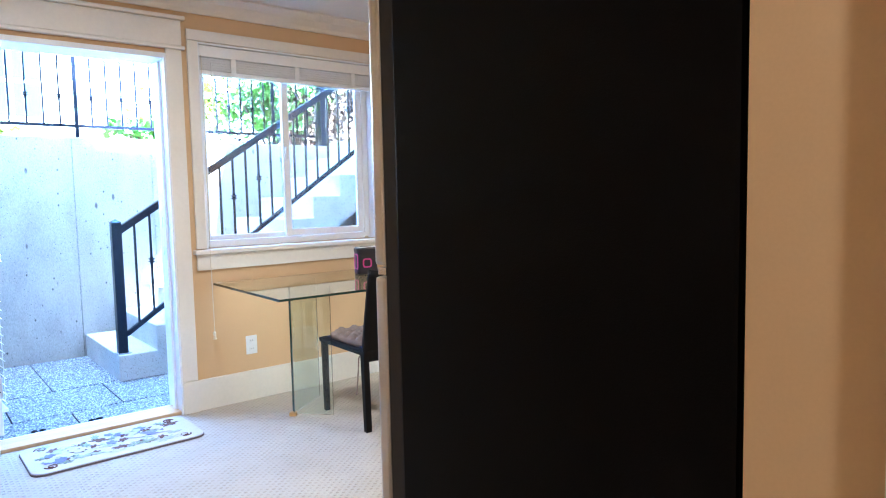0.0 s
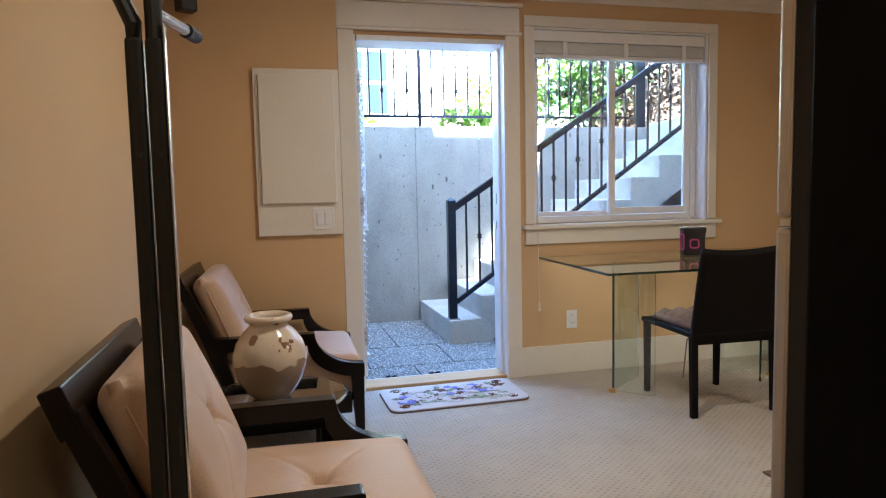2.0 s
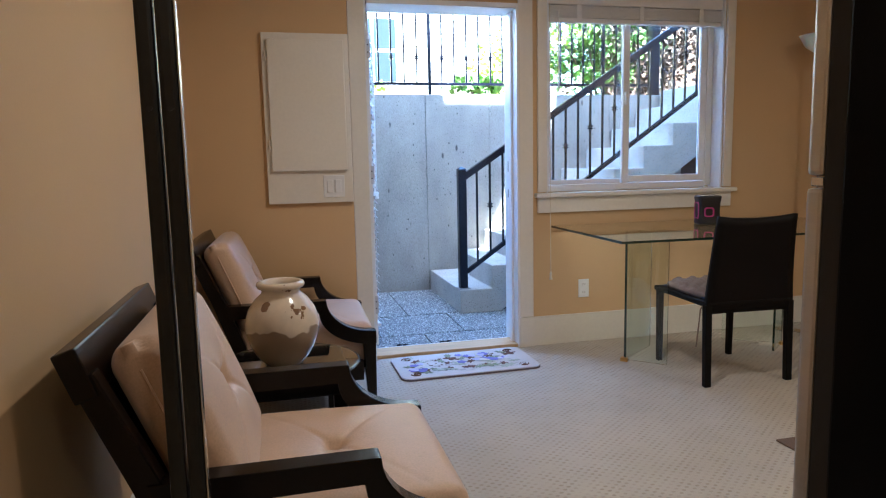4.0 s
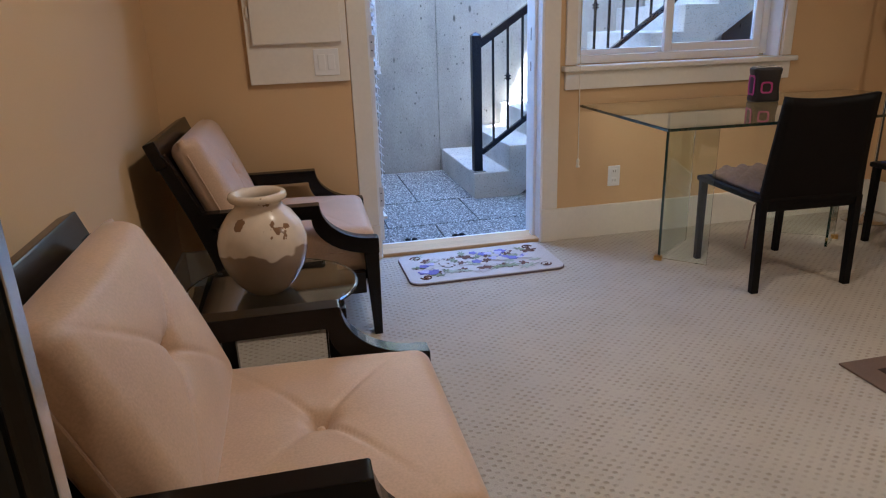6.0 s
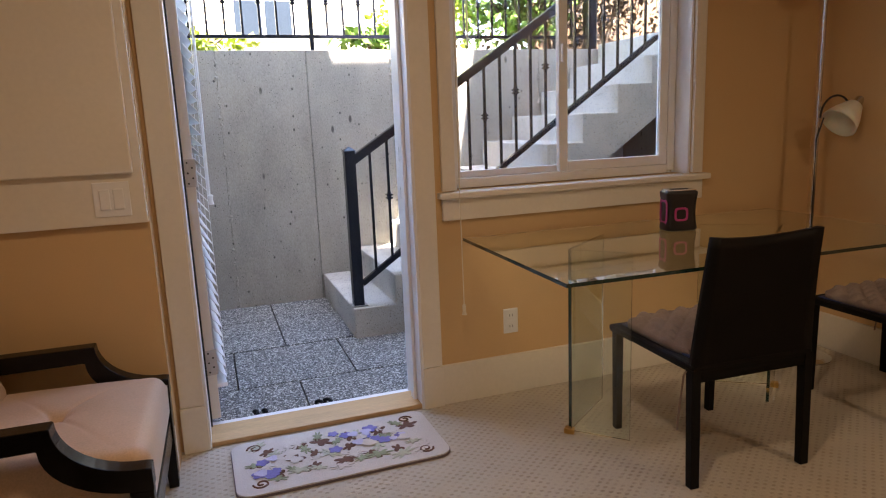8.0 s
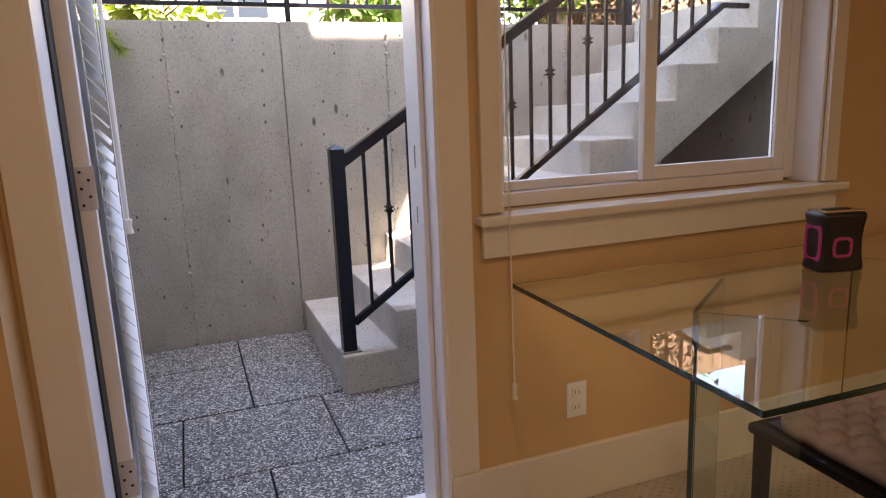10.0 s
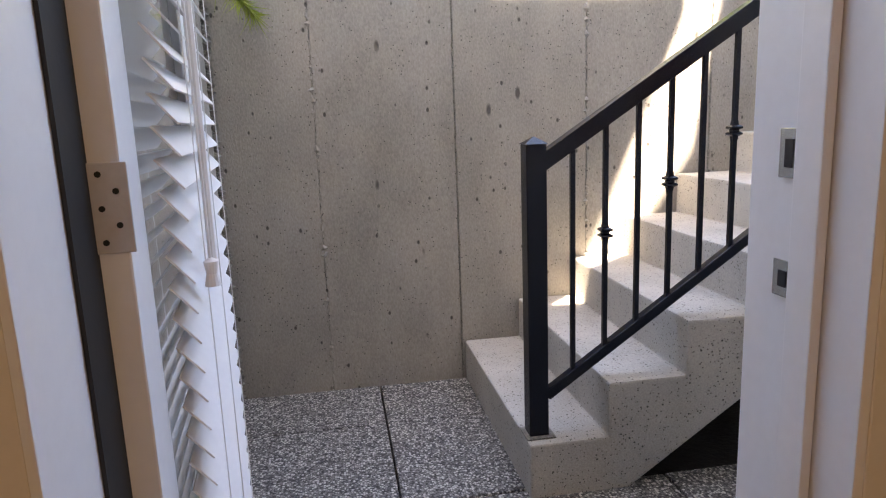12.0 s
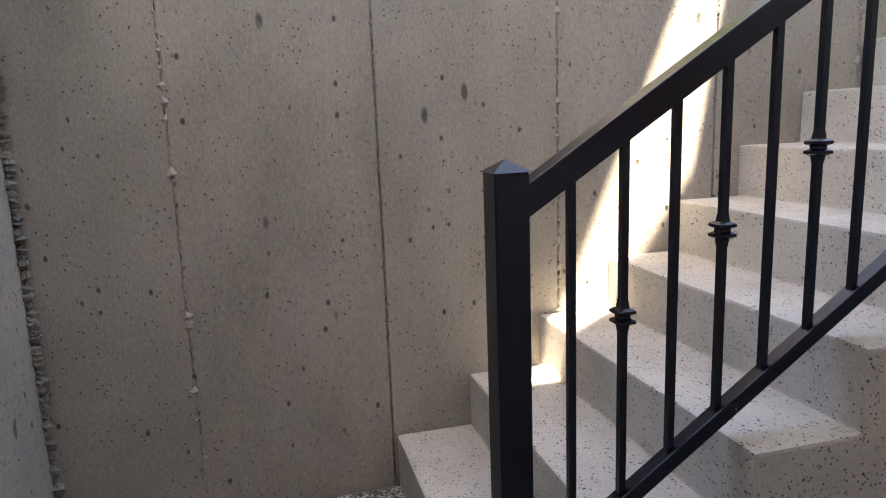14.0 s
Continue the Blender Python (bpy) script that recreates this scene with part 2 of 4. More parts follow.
def vase_material():
    m = mat("cream_glazed_ceramic", (0.66, 0.56, 0.44), 0.16, vary=0.10, scale=8, fine=40, bump=0.05)
    nt = m.node_tree
    tc, sep = nt.nodes.new("ShaderNodeTexCoord"), nt.nodes.new("ShaderNodeSeparateXYZ")
    nt.links.new(tc.outputs["Object"], sep.inputs[0])
    wob = texture(nt, "ShaderNodeTexNoise", 9.0)
    ma = nt.nodes.new("ShaderNodeMath")
    ma.operation, ma.inputs[1].default_value = "MULTIPLY_ADD", 0.11
    nt.links.new(wob.outputs[0], ma.inputs[0])
    nt.links.new(sep.outputs[2], ma.inputs[2])
    node_mix(m, threshold(nt, ma.outputs[0], 0.188, 0.183), (0.23, 0.15, 0.085), 0.9)
    wave = texture(nt, "ShaderNodeTexNoise", 38.0, (1, 1, 0.8))
    for (px, py, pz), size in (((0.056, -0.092, 0.203), 0.103), ((-0.052, -0.072, 0.220), 0.090), ((0.018, -0.070, 0.275), 0.088), ((0.09, 0.08, 0.20), 0.099)):
        off, ln, su = nt.nodes.new("ShaderNodeVectorMath"), nt.nodes.new("ShaderNodeVectorMath"), nt.nodes.new("ShaderNodeMath")
        off.operation, off.inputs[1].default_value, ln.operation = "SUBTRACT", (px, py, pz), "LENGTH"
        su.operation, su.inputs[1].default_value = "MULTIPLY_ADD", 0.16
        nt.links.new(tc.outputs["Object"], off.inputs[0])
        nt.links.new(off.outputs[0], ln.inputs[0])
        nt.links.new(wave.outputs[0], su.inputs[0])
        nt.links.new(ln.outputs["Value"], su.inputs[2])
        node_mix(m, threshold(nt, su.outputs[0], size, size - 0.003), (0.17, 0.085, 0.035), 0.95)
    return m


VASE = vase_material()

# ---- mesh helpers ----
def thing(name, label, category, m=None, group="", kind=""):
    ob = new(name)
    ob.matrix_basis = m or Matrix()
    return tagged(ob, label, category, group, kind)


def part(name, bm, material, parent=None, label=""):
    me = bpy.data.meshes.new(name)
    bm.normal_update()
    bm.to_mesh(me)
    bm.free()
    me.materials.append(material)
    ob = new(name, me)
    ob.parent = parent
    return tagged(ob, label)


def smooth(ob, angle=40):
    ob.data.shade_auto_smooth(angle=radians(angle)) if hasattr(ob.data, "shade_auto_smooth") else ob.data.shade_smooth()
    return ob


def soft(ob):
    ob.data.shade_smooth()
    return ob


def box(x0, x1, y0, y1, z0, z1, bevel=0.0, bm=None, m=None):
    bm = bm or bmesh.new()
    made = bmesh.ops.create_cube(bm, size=1, matrix=Matrix.LocRotScale(((x0 + x1) / 2, (y0 + y1) / 2, (z0 + z1) / 2), None, (x1 - x0, y1 - y0, z1 - z0)))
    vs = made["verts"]
    if bevel:
        es = list({e for v in vs for e in v.link_edges})
        out = bmesh.ops.bevel(bm, geom=es, offset=bevel, segments=2, affect="EDGES", profile=0.6)
        vs = list({v for f in out["faces"] for v in f.verts} | {v for v in vs if v.is_valid})
    if m is not None:
        bmesh.ops.transform(bm, matrix=m, verts=vs)
    return bm


def tube(points, radius, sides=10, bm=None, closed=False):
    """A round bar along points; radius one number or one per point."""
    bm = bm or bmesh.new()
    pts = [Vector(p) for p in points]
    rad = radius if isinstance(radius, (list, tuple)) else [radius] * len(pts)
    rings = []
    for i, p in enumerate(pts):
        a, b = pts[max(i - 1, 0)], pts[min(i + 1, len(pts) - 1)]
        q = (b - a).normalized().to_track_quat("Z", "Y")
        rings.append([bm.verts.new(p + q @ Vector((rad[i] * math.cos(2 * math.pi * k / sides), rad[i] * math.sin(2 * math.pi * k / sides), 0))) for k in range(sides)])
    for r0, r1 in zip(rings, rings[1:]):
        for k in range(sides):
            bm.faces.new((r0[k], r0[(k + 1) % sides], r1[(k + 1) % sides], r1[k]))
    bm.faces.new(rings[0][::-1])
    bm.faces.new(rings[-1])
    return bm


def lathe(profile, sides=40, bm=None):
    bm = bm or bmesh.new()
    rings = [[bm.verts.new((r * math.cos(2 * math.pi * k / sides), r * math.sin(2 * math.pi * k / sides), z)) for k in range(sides)] for r, z in profile]
    for r0, r1 in zip(rings, rings[1:]):
        for k in range(sides):
            bm.faces.new((r0[k], r0[(k + 1) % sides], r1[(k + 1) % sides], r1[k]))
    bm.faces.new(rings[0][::-1])
    bm.faces.new(rings[-1])
    return bm


def prism(outline, y0, y1, bevel=0.0, axis="y"):
    """An outline in x and z, drawn out along y (or in x and y along z)."""
    bm = bmesh.new()
    put = (lambda a, b, c: (a, c, b)) if axis == "y" else (lambda a, b, c: (a, b, c))
    lo = [bm.verts.new(put(a, b, y0)) for a, b in outline]
    hi = [bm.verts.new(put(a, b, y1)) for a, b in outline]
    n = len(outline)
    bm.faces.new(lo)
    bm.faces.new(hi[::-1])
    for i in range(n):
        bm.faces.new((lo[i], hi[i], hi[(i + 1) % n], lo[(i + 1) % n]))
    bmesh.ops.recalc_face_normals(bm, faces=bm.faces[:])
    if bevel:
        bmesh.ops.bevel(bm, geom=bm.edges[:], offset=bevel, segments=2, affect="EDGES", profile=0.6, clamp_overlap=True)
    return bm


def cushion(w, d, h, tufts=(), puff=0.03, roundness=0.05, n=28):
    """A padded slab, w along y, d along x, h high, with drawn-in buttons and the creases between them."""
    bm = bmesh.new()

    def shape(u, v, top):
        ex, ey = max(0.0, abs(u) - (0.5 - roundness / d)) * d / roundness, max(0.0, abs(v) - (0.5 - roundness / w)) * w / roundness
        fall = 1 - math.sqrt(max(0.0, 1 - min(1.0, ex * ex + ey * ey)))
        z = h / 2 + puff * (1 - (2 * u) ** 2) * (1 - (2 * v) ** 2) - min(roundness, h / 2) * fall
        for tu, tv in tufts:
            a, b = (u - tu) * d, (v - tv) * w
            r = math.hypot(a, b)
            z -= 0.036 * math.exp(-(r / 0.026) ** 2) + 0.014 * math.exp(-(r / 0.09) ** 2)
            near = math.exp(-r / 0.13)
            for line in (abs(a - b * 0.75), abs(a + b * 0.75)):
                z -= 0.012 * math.exp(-(line / 0.008) ** 2) * near
        return z if top else -h / 2 + min(roundness, h / 2) * fall * 0.9

    grids = []
    for top in (True, False):
        g = [[bm.verts.new(((i / n - 0.5) * d, (j / n - 0.5) * w, shape(i / n - 0.5, j / n - 0.5, top))) for j in range(n + 1)] for i in range(n + 1)]
        grids.append(g)
        for i in range(n):
            for j in range(n):
                q = (g[i][j], g[i + 1][j], g[i + 1][j + 1], g[i][j + 1])
                bm.faces.new(q if top else q[::-1])
    ring = lambda g: [g[i][0] for i in range(n)] + [g[n][j] for j in range(n)] + [g[i][n] for i in range(n, 0, -1)] + [g[0][j] for j in range(n, 0, -1)]
    a, b = ring(grids[0]), ring(grids[1])
    for i in range(len(a)):
        k = (i + 1) % len(a)
        bm.faces.new((a[i], b[i], b[k], a[k]))
    bmesh.ops.recalc_face_normals(bm, faces=bm.faces[:])
    return bm


def structure(name, bm, material, label, category="wall"):
    return tagged(part(name, bm, material), label, category, "", "structure")


# ---- the room ----
XL, XR, YW, YO, YB, H = -0.66, 3.42, 3.93, 4.12, -1.7, 2.42
DX0, DX1, DZ = 0.306, 1.249, 2.075       # door opening
WX0, WX1, WZ0, WZ1 = 1.415, 2.645, 0.955, 2.165  # window opening

wall = bmesh.new()
for b in ((XL - 0.15, DX0, 0, H), (DX0, DX1, DZ, H), (DX1, WX0, 0, H), (WX0, WX1, 0, WZ0), (WX0, WX1, WZ1, H), (WX1, XR + 0.15, 0, H)):
    box(b[0], b[1], YW, YO, b[2] - 0.06 if b[2] == 0 else b[2], b[3], bm=wall)
structure("wall_north", wall, WALL, "warm tan painted wall with door and window openings")
FX, FY = 0.213, 3.785                     # furred-out stretch beside the door
structure("wall_north_furring", box(XL, FX, FY, YW - 0.0005, 0, H, 0.0), WALL, "tan painted wall stretch standing forward of the door")
structure("wall_west", box(XL - 0.15, XL, YB, YW, -0.06, H), WALL, "warm tan painted side wall behind the armchairs")
structure("wall_east", box(XR, XR + 0.15, YB, YW, -0.06, H), WALL, "warm tan painted side wall behind the floor lamp")
structure("wall_south", box(XL - 0.15, XR + 0.15, YB - 0.15, YB, -0.06, H), WALL, "plain tan wall closing the kitchen end")
structure("wall_fridge", box(0.668, XR, 0.12, 0.326, 0, H), WALL, "tan partition wall behind the fridge")
structure("floor", box(XL - 0.15, XR + 0.15, YB - 0.15, YO - 0.12, -0.12, 0), CARPET, "cream cut-loop carpet with small dimpled pattern", "floor")
structure("ceiling", box(XL - 0.15, XR + 0.15, YB - 0.15, YO, H, H + 0.12), CEIL, "off-white painted ceiling", "ceiling")
structure("trim_partition", box(0.64, 0.6645, 0.11, 0.19, 0, 2.1, 0.004), WHITE, "white painted corner trim board", "trim")

COVE = [(0, 0), (0, -0.10), (0.012, -0.10), (0.02, -0.075), (0.045, -0.04), (0.075, -0.02), (0.09, -0.012), (0.09, 0)]


def crown(name, m, length):
    ob = structure(name, prism(COVE, 0, length), WHITE, "white cove crown moulding along the ceiling", "trim")
    ob.matrix_basis = m


crown("crown_north", pose(XR - 0.001, YW - 0.001, H - 0.002, 0, 0, 0) @ pose(0, 0, 0, 0, 0, -90) @ pose(0, 0, 0, 0, 0, 0) @ Matrix.Translation((0, -(XR - XL) + 0.002, 0)), XR - XL - 0.004)
crown("crown_furring", pose(XL + 0.001, FY - 0.001, H - 0.002, 0, 0, -90), FX - XL)
crown("crown_west", pose(XL + 0.001, YB, H - 0.002), YW - YB)


def baseboard(x0, x1, y0, y1, h=0.185):
    bm = box(x0, x1, y0, y1, 0, h, 0.004)
    structure("baseboard", bm, WHITE, "tall white painted baseboard", "baseboard")


baseboard(1.322, XR - 0.02, YW - 0.018, YW - 0.001)
baseboard(XL + 0.019, FX, FY - 0.018, FY - 0.001)
baseboard(XL + 0.001, XL + 0.018, YB, YW - 0.02)
baseboard(XR - 0.018, XR - 0.001, 0.3, YW - 0.02)

# door surround
door_frame = thing("door_frame", "white craftsman door casing with flat header", "door frame", None, "", "structure")
for x0, x1 in ((0.228, 0.320), (1.232, 1.320)):
    part("side_casing", box(x0, x1, YW - 0.022, YW - 0.002, 0.19, 2.10, 0.003), WHITE, door_frame)
    part("plinth_block", box(x0 - 0.003, x1 + 0.003, YW - 0.027, YW - 0.002, 0, 0.188, 0.003), WHITE, door_frame)
part("header_board", box(0.225, 1.322, YW - 0.024, YW - 0.002, 2.122, 2.262, 0.003), WHITE, door_frame)
part("header_bead", box(0.21, 1.337, YW - 0.036, YW - 0.002, 2.10, 2.12, 0.006), WHITE, door_frame)
part("header_cap", box(0.205, 1.342, YW - 0.042, YW - 0.002, 2.264, 2.286, 0.006), WHITE, door_frame)
for x0, x1 in ((DX0 + 0.001, DX0 + 0.024), (DX1 - 0.03, DX1 - 0.001)):
    part("jamb", box(x0, x1, YW - 0.02, YO + 0.02, 0.0, DZ - 0.001, 0.002), VINYL, door_frame)
part("door_stop", box(DX1 - 0.046, DX1 - 0.031, YW + 0.05, YW + 0.10, 0.02, DZ - 0.04, 0.003), VINYL, door_frame)
part("head_jamb", box(DX0 + 0.031, DX1 - 0.031, YW - 0.02, YO + 0.02, DZ - 0.03, DZ - 0.001, 0.002), VINYL, door_frame)
# black strip stands in for the shaded gap between jamb and door
part("weather_seal", box(DX0 + 0.0245, DX0 + 0.030, YW + 0.125, YO + 0.019, 0.03, DZ - 0.04), RUBBER, door_frame)
for z, hh in ((0.93, 0.05), (1.09, 0.065)):
    plate = part("strike_plate", box(DX1 - 0.034, DX1 - 0.0305, YW + 0.105, YW + 0.145, z, z + hh, 0.001), CHROME, door_frame)
    part("strike_hole", box(DX1 - 0.0352, DX1 - 0.0345, YW + 0.117, YW + 0.133, z + 0.014, z + hh - 0.014), PLASTICB, plate)
structure("threshold", box(DX0, DX1, YW - 0.01, YO - 0.03, 0.001, 0.022, 0.005), OAK, "pale wooden door threshold board", "threshold")
structure("sill_plate", box(DX0 - 0.02, DX1 + 0.02, YO - 0.028, YO + 0.04, -0.05, 0.004, 0.004), VINYL, "white exterior door sill", "threshold")

# open glazed door, swung outwards
door = thing("door_1", "white glazed door standing open outwards with blind", "door", pose(0.351, YO + 0.012, 0.03, 0, 0, 94.8), "", "structure")
LW, LH = 0.84, 2.03
part("hinge_stile", box(0.0, 0.11, -0.022, 0.022, 0, LH, 0.003), VINYL, door)
part("lock_stile", box(LW - 0.11, LW, -0.022, 0.022, 0, LH, 0.003), VINYL, door)
part("top_rail", box(0.11, LW - 0.11, -0.022, 0.022, LH - 0.12, LH, 0.003), VINYL, door)
part("bottom_rail", box(0.11, LW - 0.11, -0.022, 0.022, 0, 0.2, 0.003), VINYL, door)
pane = part("pane", box(0.112, LW - 0.112, -0.006, 0.006, 0.202, LH - 0.122), PANE, door)
pane.visible_shadow = False
for z in (0.2, 1.005, 1.75):
    hinge = part("hinge", box(-0.0045, -0.0005, -0.029, 0.021, z, z + 0.112, 0.0015), HINGE, door, "brushed steel butt hinge")
    part("hinge_pin", tube([(-0.006, 0.027, z - 0.005), (-0.006, 0.027, z + 0.117)], 0.0065), CHROME, hinge)
    for k in range(5):
        y = -0.014 if k % 2 else 0.004
        part("screw", tube([(-0.0046, y, z + 0.014 + 0.021 * k), (-0.0058, y, z + 0.014 + 0.021 * k)], 0.004, 8), GREYPOST, hinge)

door_blind = thing("door_blind", "white horizontal slat blind hanging on the open door", "blind", door.matrix_basis.copy())
BX0, BX1 = 0.14, 0.80
part("headrail", box(BX0, BX1, -0.075, -0.024, 1.87, 1.92, 0.003), SLATM, door_blind)
slat_mesh = None
for i in range(37):
    z = 0.15 + i * 0.047
    if slat_mesh is None:
        s = part("slat", box(BX0, BX1, -0.029, 0.029, -0.0015, 0.0015), SLATM, door_blind)
        slat_mesh = s.data
    else:
        s = new("slat", slat_mesh)
        s.parent = door_blind
    s.matrix_basis = pose(0, -0.056, z, 50, 0, 0)
part("bottom_bar", box(BX0, BX1, -0.075, -0.03, 0.085, 0.103, 0.003), SLATM, door_blind)
for x in (BX0 + 0.10, (BX0 + BX1) / 2, BX1 - 0.10):
    part("ladder_cord", tube([(x, -0.0815, 0.1), (x, -0.0815, 1.88)], 0.0012, 6), SLATM, door_blind)
part("tilt_wand", tube([(BX0 + 0.10, -0.096, 1.88), (BX0 + 0.125, -0.09, 0.93)], 0.007, 8), SLATM, door_blind)
for dx in (0, 0.012):
    part("pull_cord", tube([(BX0 + 0.06 + dx, -0.092, 1.88), (BX0 + 0.075, -0.092, 0.945)], 0.0015, 6), SLATM, door_blind)
tassel = part("tassel", lathe([(0.004, 0.045), (0.012, 0.04), (0.009, 0.02), (0.013, 0.0)], 14), SLATM, door_blind)
tassel.matrix_basis = pose(BX0 + 0.075, -0.092, 0.905)

# window
window = thing("window_1", "white vinyl sliding window with wooden casing and sill", "window", None, "", "structure")
for b in ((1.353, 1.413, 0.962, 2.163), (2.647, 2.707, 0.962, 2.163), (1.353, 2.707, 2.165, 2.226)):
    part("casing", box(b[0], b[1], YW - 0.02, YW - 0.002, b[2], b[3], 0.003), WHITE, window)
part("sill", box(1.335, 2.735, YW - 0.05, YW + 0.04, 0.930, 0.957, 0.006), WHITE, window)
part("apron", box(1.352, 2.707, YW - 0.022, YW - 0.002, 0.835, 0.928, 0.003), WHITE, window)
for b in ((WX0 + 0.001, WX0 + 0.012, 0.958, WZ1 - 0.001), (WX1 - 0.012, WX1 - 0.001, 0.958, WZ1 - 0.001)):
    part("reveal", box(b[0], b[1], YW - 0.001, YW + 0.12, b[2], b[3]), VINYL, window)
part("head_reveal", box(WX0 + 0.013, WX1 - 0.013, YW - 0.001, YW + 0.12, WZ1 - 0.012, WZ1 - 0.001), VINYL, window)
FY0, FY1 = YW + 0.10, YW + 0.17
fr = bmesh.new()
for b in ((WX0 + 0.013, WX0 + 0.055, 0.97, WZ1 - 0.013), (WX1 - 0.055, WX1 - 0.013, 0.97, WZ1 - 0.013), (WX0 + 0.055, WX1 - 0.055, 0.958, 1.00), (WX0 + 0.055, WX1 - 0.055, WZ1 - 0.055, WZ1 - 0.013)):
    box(b[0], b[1], FY0, FY1, b[2], b[3], 0.003, fr)
part("window_frame", fr, VINYL, window)
MX = 2.015
for x0, x1, y0, y1 in ((WX0 + 0.056, MX + 0.03, FY0 + 0.036, FY0 + 0.066), (MX - 0.03, WX1 - 0.056, FY0 + 0.004, FY0 + 0.034)):
    sash = bmesh.new()
    w = 0.045 if y0 < FY0 + 0.02 else 0.028
    box(x0, x0 + w, y0, y1, 1.002, WZ1 - 0.057, 0.003, sash)
    box(x1 - w, x1, y0, y1, 1.002, WZ1 - 0.057, 0.003, sash)
    box(x0 + w, x1 - w, y0, y1, 1.002, 1.002 + w, 0.003, sash)
    box(x0 + w, x1 - w, y0, y1, WZ1 - 0.057 - w, WZ1 - 0.057, 0.003, sash)
    so = part("sash", sash, VINYL, window)
    p = part("pane", box(x0 + w, x1 - w, (y0 + y1) / 2 - 0.004, (y0 + y1) / 2 + 0.004, 1.002 + w, WZ1 - 0.057 - w), PANE, so)
    p.visible_shadow = False
    if w == 0.045:
        part("latch", box(x0 + 0.008, x0 + 0.024, y0 - 0.018, y0 - 0.001, 1.50, 1.58, 0.006), VINYL, so)

blind = thing("window_blind", "white slat blind drawn up under the window head", "blind")
part("valance", box(WX0 + 0.016, WX1 - 0.016, YW + 0.012, YW + 0.07, 2.085, 2.150, 0.004), SLATM, blind)
for i in range(14):
    part("slat", box(WX0 + 0.02, WX1 - 0.02, YW + 0.016 + 0.002 * (i % 3), YW + 0.066, 2.012 + i * 0.0049, 2.0152 + i * 0.0049), SLATM, blind)
part("bottom_bar", box(WX0 + 0.02, WX1 - 0.02, YW + 0.018, YW + 0.068, 1.985, 2.008, 0.003), SLATM, blind)
for x in (1.62, 2.04, 2.46):
    part("ladder_tape", box(x, x + 0.03, YW + 0.0095, YW + 0.0115, 1.985, 2.084), SLATM, blind)
part("pull_cord", tube([(1.440, YW + 0.008, 2.09), (1.411, YW - 0.07, 0.96), (1.409, YW - 0.084, 0.475)], 0.0022, 6), CORD, blind)
tas = part("tassel", lathe([(0.003, 0.05), (0.008, 0.04), (0.007, 0.015), (0.011, 0.0)], 12), CORD, blind)
tas.matrix_basis = pose(1.409, YW - 0.084, 0.430)
part("tilt_wand", tube([(1.50, YW + 0.01, 2.05), (1.497, YW + 0.004, 1.56)], 0.004, 8), SLATM, blind)

# wall panel with its lid, switch, outlet
panel = thing("electrical_panel", "white painted electrical panel cover mounted on tan wall", "panel")
part("backboard", box(-0.240, 0.211, FY - 0.029, FY - 0.001, 0.953, 1.846, 0.004), WHITE, panel)
part("lid", box(-0.213, 0.183, FY - 0.054, FY - 0.030, 1.127, 1.812, 0.006), WHITE, panel)
for z in (1.24, 1.70):
    part("hinge", tube([(-0.221, FY - 0.038, z), (-0.221, FY - 0.038, z + 0.05)], 0.007, 8), WHITE, panel)
switch = thing("light_switch", "white double rocker light switch on panel board", "switch")
part("plate", box(0.050, 0.164, FY - 0.035, FY - 0.0295, 0.982, 1.100, 0.003), VINYL, switch)
for x in (0.069, 0.112):
    part("rocker", box(x, x + 0.033, FY - 0.041, FY - 0.0355, 1.006, 1.076, 0.003), VINYL, switch)


def outlet(m):
    o = thing("wall_outlet", "white duplex power outlet on the tan wall", "outlet", m)
    part("plate", box(-0.036, 0.036, -0.007, -0.001, -0.058, 0.058, 0.003), VINYL, o)
    for z in (-0.026, 0.026):
        s = part("socket", box(-0.017, 0.017, -0.010, -0.0072, z - 0.015, z + 0.015, 0.003), VINYL, o)
        for x in (-0.007, 0.006):
            part("slot", box(x - 0.001, x + 0.001, -0.0108, -0.0102, z - 0.004, z + 0.007), PLASTICB, s)


outlet(pose(1.665, YW, 0.345))
outlet(pose(XL, 2.62, 0.34, 0, 0, 90))

speaker = thing("wall_speaker", "small black satellite speaker on a wall bracket", "speaker", pose(-0.543, 3.69, 2.154, 0, 0, 30))
part("cabinet", box(-0.045, 0.045, -0.04, 0.04, -0.055, 0.055, 0.012), PLASTICB, speaker)
part("bracket", tube([(0, 0.04, 0), (-0.01, 0.09, 0.0)], 0.009), PLASTICB, speaker)

for lx, ly in ((0.75, 2.2), (0.15, -0.7), (2.75, 1.3)):
    d = thing("ceiling_lamp", "round recessed ceiling downlight with white trim", "ceiling lamp", pose(lx, ly, H), "ceiling downlights")
    part("trim_ring", lathe([(0.078, -0.001), (0.098, -0.001), (0.095, -0.008), (0.08, -0.012)], 32), WHITE, d)

